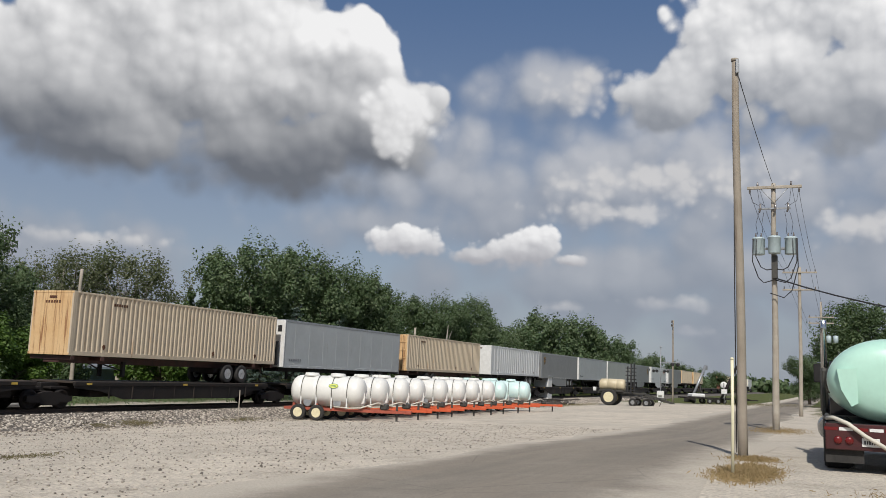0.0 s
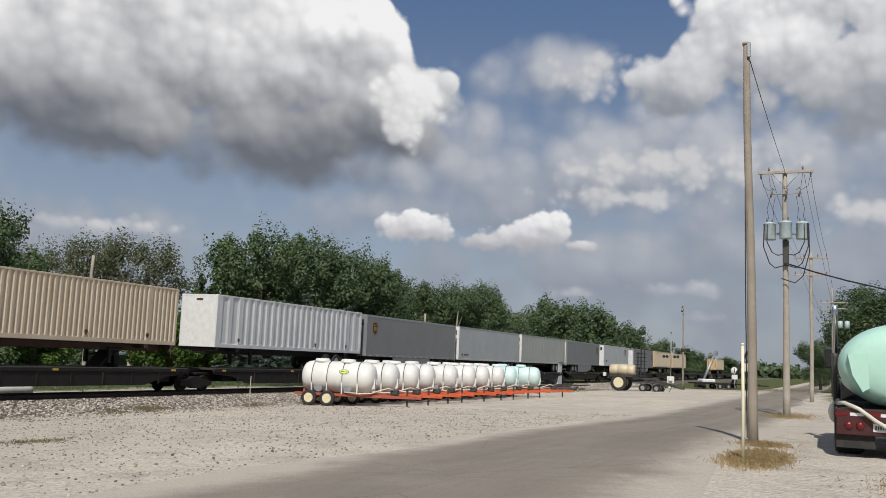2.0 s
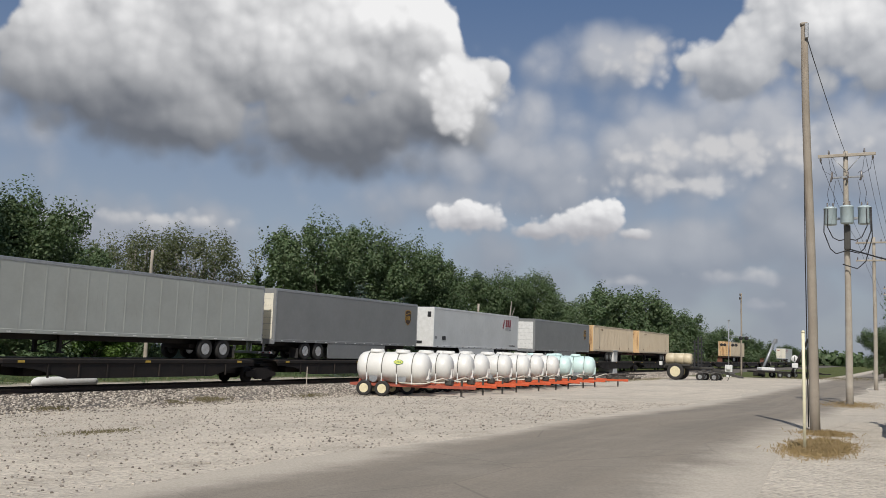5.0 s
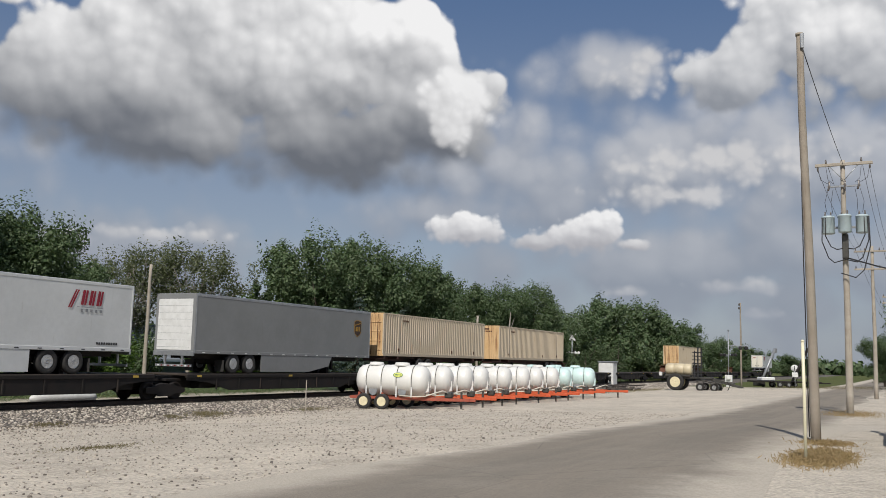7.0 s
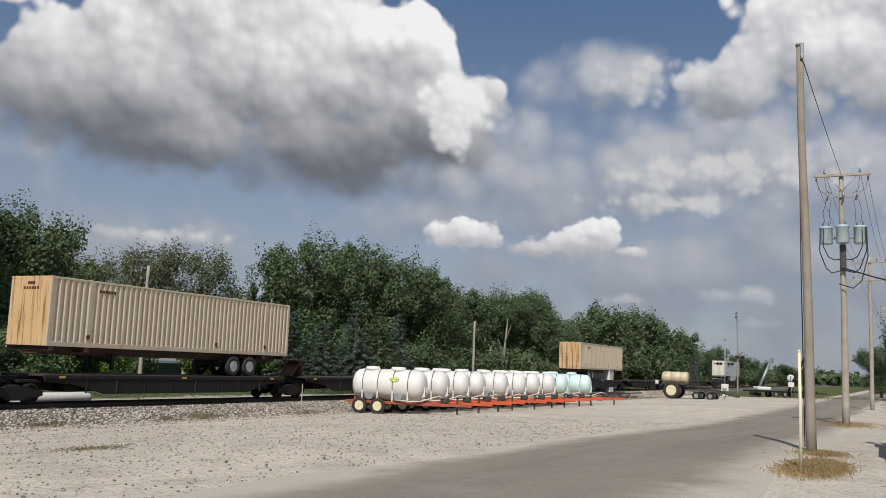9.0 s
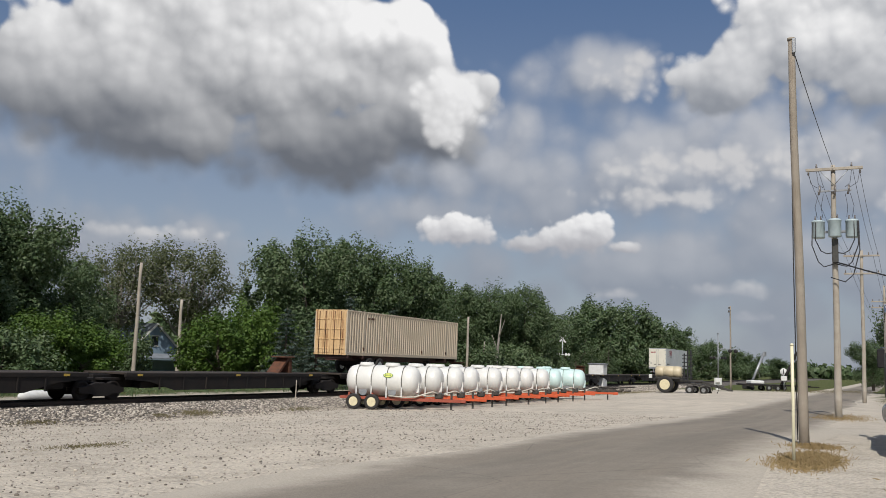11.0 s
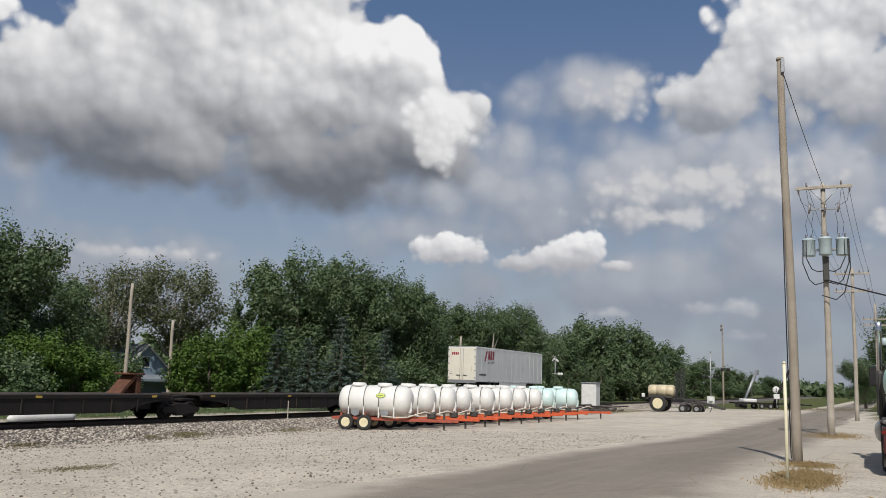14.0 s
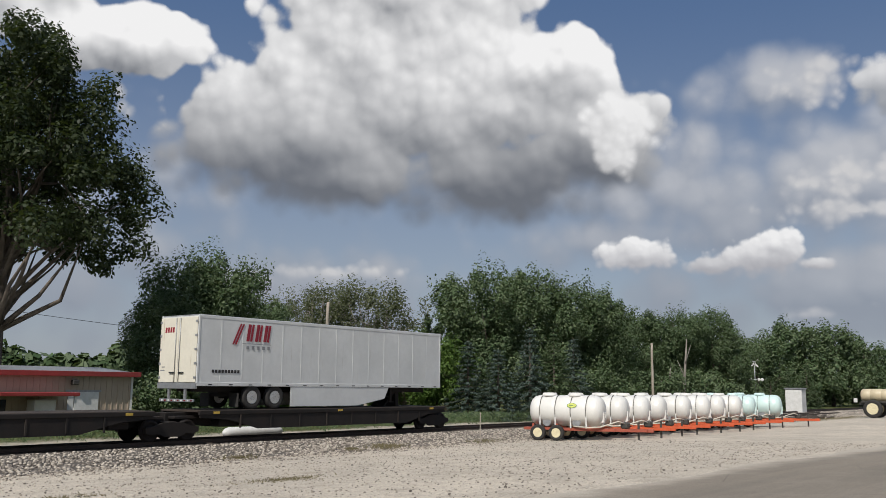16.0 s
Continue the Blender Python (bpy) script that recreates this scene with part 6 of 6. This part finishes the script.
def make_tree(label, height, width, leaf, seed, low=0.22, clumps=70, per=170, size=0.17, shape="round", bark="bark", fill=0.75, limbs=9, name="tree", trunk_r=None, puff=0.17):
    """A tree of a trunk, limbs and clumps of leaves, at the origin."""
    rng = np.random.default_rng(seed)
    t = thing(name, pose(0, 0, 0), label, "bush" if name == "bush" else "tree")
    bm = bmesh.new()
    r0 = trunk_r or height * 0.020 + 0.05
    z0, z1 = height * low, height
    bend = rng.normal(size=2) * height * 0.02
    def spine(f):
        return np.array([bend[0] * f * f, bend[1] * f * f, f * height * 0.86])
    tube(bm, [spine(f) - np.array([0, 0, 0.3]) * (f == 0) for f in np.linspace(0, 1, 8)], [r0 * (1.15 - f) + 0.02 for f in np.linspace(0, 1, 8)], 8)
    pts = []
    while len(pts) < clumps:
        p = rng.uniform(-1, 1, 3)
        q = np.linalg.norm(p)
        if q > 1 or q < rng.uniform(0, fill):
            continue
        f = (p[2] + 1) / 2
        wide = {"round": 1.0, "cone": 1.25 * (1 - f) + 0.12, "column": 0.55 + 0.45 * math.sin(math.pi * f), "vase": 0.45 + 0.85 * f, "ragged": 0.8 + 0.35 * math.sin(f * 9 + seed),
                "bell": (1.05 - 0.55 * f ** 1.5) / max(math.sqrt(1 - p[2] ** 2), 0.4)}[shape]
        pts.append(np.array([p[0] * width / 2 * wide, p[1] * width / 2 * wide, z0 + (z1 - z0) * f]))
    pts = np.array(pts)
    for k in range(min(limbs, len(pts))):
        e = pts[k]
        f = min(max((e[2] / height) * 0.55, low * 0.6), 0.8)
        a = spine(f)
        mid = a * 0.5 + e * 0.5 + np.array([0, 0, -0.03 * height]) + rng.normal(size=3) * width * 0.03
        tube(bm, [a, mid, e], [r0 * 0.45 * (1 - f) + 0.02, r0 * 0.26 * (1 - f) + 0.015, 0.012], 6)
        for j in range(3):
            g = pts[rng.integers(len(pts))]
            if np.linalg.norm(g - mid) < width * 0.45:
                tube(bm, [mid, (mid + g) / 2 + rng.normal(size=3) * width * 0.02, g], [r0 * 0.16 + 0.01, r0 * 0.10 + 0.008, 0.008], 5)
    part("trunk", bm, bark, t)
    cen, nor = [], []
    rad = width * rng.uniform(0.5, 1.0, clumps) * puff
    for c, r in zip(pts, rad):
        n = int(per * rng.uniform(0.6, 1.3))
        way = unit(rng.normal(size=(n, 3)))
        spread = rng.uniform(0.2, 1.0, (n, 1)) ** 0.5
        # a clump is drawn out along its bough, to a ragged tip
        bough = c - np.array([0, 0, z0 + (z1 - z0) * 0.35])
        bough = bough / (np.linalg.norm(bough) + 1e-9) + np.array([0, 0, 0.55 if shape != "bell" else -0.15])
        bough /= np.linalg.norm(bough)
        reach = (way * bough).sum(1, keepdims=True)
        off = way * spread * r * np.where(reach > 0.2, 0.88, 1.0) + bough * np.maximum(reach, 0) ** 2 * r * 0.5 * spread
        cen.append(c + off)
        nor.append(unit(way * 0.7 + np.array([0, 0, 0.55]) + rng.normal(size=(n, 3)) * 0.45))
    me = leaf_mesh("crown", np.concatenate(cen), np.concatenate(nor), size, leaf, rng)
    o = new("crown", me)
    o.parent = t
    return t


def make_spruce(label, height, width, seed, leaf="needle"):
    rng = np.random.default_rng(seed)
    t = thing("spruce", pose(0, 0, 0), label, "tree")
    bm = bmesh.new()
    tube(bm, [(0, 0, -0.3), (0, 0, height * 0.5), (0, 0, height * 0.98)], [0.16, 0.09, 0.015], 8)
    cen, nor = [], []
    tiers = int(height * 2.1)
    for i in range(tiers):
        f = i / tiers
        z = height * (0.05 + 0.95 * f)
        r = width / 2 * (1 - f) ** 0.85 * rng.uniform(0.85, 1.12) + 0.1
        k = max(6, int(15 * (1 - f)))
        for j in range(k):
            a = 6.283 * j / k + rng.uniform(-0.25, 0.25) + i
            rr = r * rng.uniform(0.75, 1.15)
            d = np.array([math.cos(a), math.sin(a), 0])
            end = np.array([0, 0, z]) + d * rr + np.array([0, 0, -0.22 * rr])
            tube(bm, [(0, 0, z), end], [0.025, 0.008], 4)
            n = int(12 + 34 * rr)
            u = rng.uniform(0.2, 1.0, (n, 1)) ** 0.7
            p = np.array([0, 0, z]) * (1 - u) + end * u + rng.normal(size=(n, 3)) * np.array([0.10, 0.10, 0.07]) + np.array([0, 0, 1]) * (-0.14 * u * rng.uniform(0, 1, (n, 1)))
            cen.append(p)
            nor.append(unit(np.array([0, 0, 0.8]) + d * 0.4 + rng.normal(size=(n, 3)) * 0.45))
    part("trunk", bm, "bark", t)
    o = new("crown", leaf_mesh("crown", np.concatenate(cen), np.concatenate(nor), 0.13, leaf, rng, 0.35))
    o.parent = t
    return t


USED = set()


def plant(tree, az, r, k=1.0, kz=None, turn=0.0, label=""):
    """Stands a tree, or a copy of it, at a bearing and distance."""
    v = polar(az, r)
    m = pose(v.x, v.y, v.z - 0.05, 0, 0, turn)
    if tree.name in USED:
        o = copy_thing(tree, m)
    else:
        USED.add(tree.name)
        o = tree
        o.matrix_basis = m
    o.scale = (k, k, kz or k)
    if label:
        o["label"] = label
    return o


maple_a = make_tree("dense green maple with silvery leaf undersides behind the track", 14.0, 11.5, "maple", 1, 0.12, 170, 220, 0.15, "ragged", puff=0.155)
maple_b = make_tree("dense dark green broadleaf tree behind the track", 13.5, 10.0, "maple", 2, 0.12, 160, 220, 0.15, "round", puff=0.16)
grey_tree = make_tree("thin grey-green tree with bare spreading limbs", 13.0, 11.0, "grey_leaf", 3, 0.34, 120, 120, 0.12, "vase", "pale_bark", 0.8, 30, puff=0.12)
column = make_tree("tall narrow green tree with a rounded top", 14.0, 5.5, "maple", 5, 0.10, 80, 170, 0.16, "column")
bright = make_tree("bright green bushy young tree", 6.0, 6.0, "bright_leaf", 6, 0.02, 70, 170, 0.13, "round", name="bush")
low_bush = make_tree("low rambling green bush along the track", 3.6, 6.0, "maple", 7, 0.0, 55, 150, 0.13, "round", name="bush")
spruce = make_spruce("blue-green spruce with layered boughs", 9.0, 5.2, 8)
dark_spruce = make_spruce("dark green spruce among the broadleaf trees", 10.5, 5.0, 9, "maple")
oak = make_tree("tall dark oak with heavy drooping outer branches", 24.0, 17.0, "dark_leaf", 11, 0.37, 260, 280, 0.15, "bell", "bark", 0.6, 46, puff=0.095)
far_tree = make_tree("distant rounded green tree", 14.0, 12.0, "maple", 12, 0.05, 90, 150, 0.27, "ragged", puff=0.185)

plant(oak, 40.6, 66, 1.12, 1.13, 20)
plant(column, 29.2, 76, 1.25, 0.90, 0), plant(maple_b, 31.0, 72, 0.75, 0.72, 40)
plant(maple_a, 29.0, 76, 0.85, 0.98, 200, "grey-green broadleaf tree with ragged outline behind the track")
plant(maple_b, 25.2, 84, 0.7, 0.75, 100)
plant(grey_tree, 22.6, 92, 1.0, 1.0, 0), plant(grey_tree, 18.6, 92, 1.15, 1.04, 130)
plant(bright, 26.6, 66, 0.9, 0.85, 10), plant(bright, 24.4, 68, 0.9, 0.75, 70), plant(bright, 16.6, 74, 1.05, 0.95, 120), plant(bright, 14.6, 76, 1.0, 1.15, 190)
plant(low_bush, 28.6, 62, 1.0, 1.0, 0), plant(low_bush, 22.6, 80, 1.1, 1.1, 90), plant(low_bush, 30.3, 64, 1.0, 0.9, 150)
plant(column, 13.9, 96, 0.95, 1.02, 60)
plant(maple_a, 11.3, 88, 0.95, 1.02, 0), plant(maple_b, 8.6, 92, 1.0, 1.06, 30), plant(maple_a, 6.0, 96, 0.9, 0.98, 80), plant(maple_b, 4.2, 98, 0.75, 0.92, 160)
plant(spruce, 12.6, 74, 0.95, 0.74, 0), plant(spruce, 10.7, 73, 1.0, 0.66, 45), plant(dark_spruce, 7.2, 78, 1.0, 0.72, 20), plant(spruce, 8.7, 76, 0.95, 0.88, 80), plant(spruce, 6.0, 80, 0.9, 0.8, 130)
plant(maple_b, 2.0, 106, 0.85, 0.84, 220), plant(maple_a, -0.2, 108, 0.75, 0.84, 140), plant(maple_b, -2.4, 112, 0.8, 0.88, 300), plant(maple_a, -3.6, 118, 0.6, 0.68, 20)
plant(dark_spruce, 3.0, 98, 0.9, 0.7, 200), plant(low_bush, 5.0, 88, 1.2, 1.2, 10), plant(low_bush, 1.0, 98, 1.2, 1.2, 60), plant(low_bush, -2.0, 104, 1.2, 1.2, 170)
for az, r, k, kz in ((-4.9, 150, 0.8, 0.78), (-6.2, 165, 0.75, 1.02), (-7.6, 160, 0.9, 0.92), (-9.0, 168, 0.9, 0.98), (-10.4, 175, 0.85, 0.86), (-11.6, 185, 0.8, 0.78), (-12.6, 230, 0.75, 0.62), (-13.6, 235, 0.7, 0.68), (-14.9, 260, 0.8, 0.60), (-15.9, 270, 0.75, 0.52), (-17.5, 300, 0.75, 0.48)):
    plant(far_tree, az, r, k, kz, az * 47)
plant(dark_spruce, -6.6, 135, 0.9, 0.55, 0), plant(dark_spruce, -7.6, 137, 0.9, 0.62, 90), plant(dark_spruce, -5.6, 134, 0.8, 0.45, 30)
right_tree = plant(maple_b, -25.2, 118, 1.0, 0.93, 70, "dark rounded tree standing beyond the parked truck")
plant(maple_a, -22.6, 150, 0.6, 0.55, 10), plant(maple_a, -29.0, 118, 0.9, 0.9, 250)


def snag():
    """Dead pale trunks among the trees."""
    for az, r, h in ((-0.6, 99, 8.0), (0.4, 99, 5.0)):
        v = polar(az, r)
        t = thing("dead_tree", pose(v.x, v.y, v.z - 0.1), "bare pale dead tree trunk with broken limbs", "tree", "dead trunks")
        bm = tube(bmesh.new(), [(0, 0, 0), (0.1, 0, h * 0.4), (0.35, 0.1, h * 0.75), (0.5, 0.1, h)], [0.2, 0.16, 0.11, 0.03], 8)
        tube(bm, [(0.15, 0, h * 0.5), (-0.5, 0, h * 0.72)], [0.08, 0.02], 6)
        tube(bm, [(0.3, 0, h * 0.68), (0.9, 0, h * 0.92)], [0.07, 0.02], 6)
        part("trunk", bm, "pale_bark", t)


snag()


def far_woods():
    """The low line of woods on the horizon and behind the houses."""
    rng = np.random.default_rng(31)
    cen, nor = [], []
    for az in np.arange(-75, 100, 0.45):
        r = 620 + 180 * math.sin(az * 0.4)
        h = rng.uniform(4.0, 9.0) if az < -12 else rng.uniform(9, 13)
        if az > -4:
            r = 210
        v = polar(az, r, 0)
        n = 110
        way = unit(rng.normal(size=(n, 3)))
        cen.append(np.array([v.x, v.y, h * 0.45]) + way * np.array([r * 0.010, r * 0.010, h * 0.5]) * rng.uniform(0.5, 1.0, (n, 1)))
        nor.append(unit(way + rng.normal(size=(n, 3)) * 0.4))
    o = new("far_woods", leaf_mesh("far_woods", np.concatenate(cen), np.concatenate(nor), 1.25, "maple", rng, 0.8))
    tagged(o, "low distant line of green woods on the horizon", "woods", kind="stuff")


far_woods()


def tufts():
    """Dry straw at the pole and weeds in the yard and ballast."""
    rng = np.random.default_rng(17)

    def patch(name, label, spots, mat, blade):
        cen, nor = [], []
        for s, d, rs, rd, n, h in spots:
            ps, pd = rng.normal(size=n) * rs * 0.5, rng.normal(size=n) * rd * 0.5
            for a, b in zip(ps, pd):
                v = plan(s + a, d + b)
                if 25.2 < d + b < 39:
                    v.z = max(v.z, ballast_z(d + b))
                cen.append((v.x, v.y, v.z + h * rng.uniform(0.1, 0.9)))
        cen = np.array(cen)
        nor = unit(rng.normal(size=(len(cen), 3)) * np.array([1, 1, 0.35]))
        tagged(new(name, leaf_mesh(name, cen, nor, blade, mat, rng, 0.14)), label, "grass", kind="stuff")

    patch("dry_grass", "matted patch of dry straw round the pole's foot", [(17.2, 1.40, 1.4, 0.44, 8000, 0.10), (20.9, 1.6, 0.8, 0.5, 1500, 0.06), (16.3, 1.5, 0.8, 0.5, 800, 0.06), (14.6, -1.0, 1.4, 0.8, 500, 0.03), (44.9, 2.3, 3.2, 1.2, 2200, 0.12)], "dry_grass", 0.05)
    patch("yard_weeds", "thin yellowing weeds in the gravel and ballast", [(15.3, 16.7, 1.3, 0.7, 420, 0.03), (10.0, 17.5, 1.0, 0.5, 180, 0.03), (29.3, 25.9, 1.0, 0.7, 1100, 0.22), (27.3, 25.9, 0.5, 0.4, 300, 0.16), (21.5, 25.9, 0.9, 0.5, 500, 0.14), (36, 25.6, 1.2, 0.5, 500, 0.16), (48, 25.6, 1.6, 0.6, 500, 0.15), (90, 23.5, 14, 1.2, 2600, 0.16), (120, 8, 14, 7, 6000, 0.25), (75, -0.5, 8, 1.5, 3000, 0.2)], "weed", 0.055)
    patch("bank_weeds", "rank dark green weeds on the bank behind the track", [(20 + 9 * i, 40.5, 9, 2.6, 2300, 0.9) for i in range(9)], "maple", 0.16)


tufts()


# ---- what moves ----
def motions():
    """The train runs along the track towards the lens."""
    gone = [(0.0, 0.0), (1.5, 33.48), (3.5, 78.79), (7.0, 157.76), (11.0, 248.55), (14.5, 327.40), (16.0, 362.17)]
    for ob, u in MOVING:
        walk(ob, [(t, put(u - g, TRACK_D, RAIL_Z)) for t, g in gone])


motions()
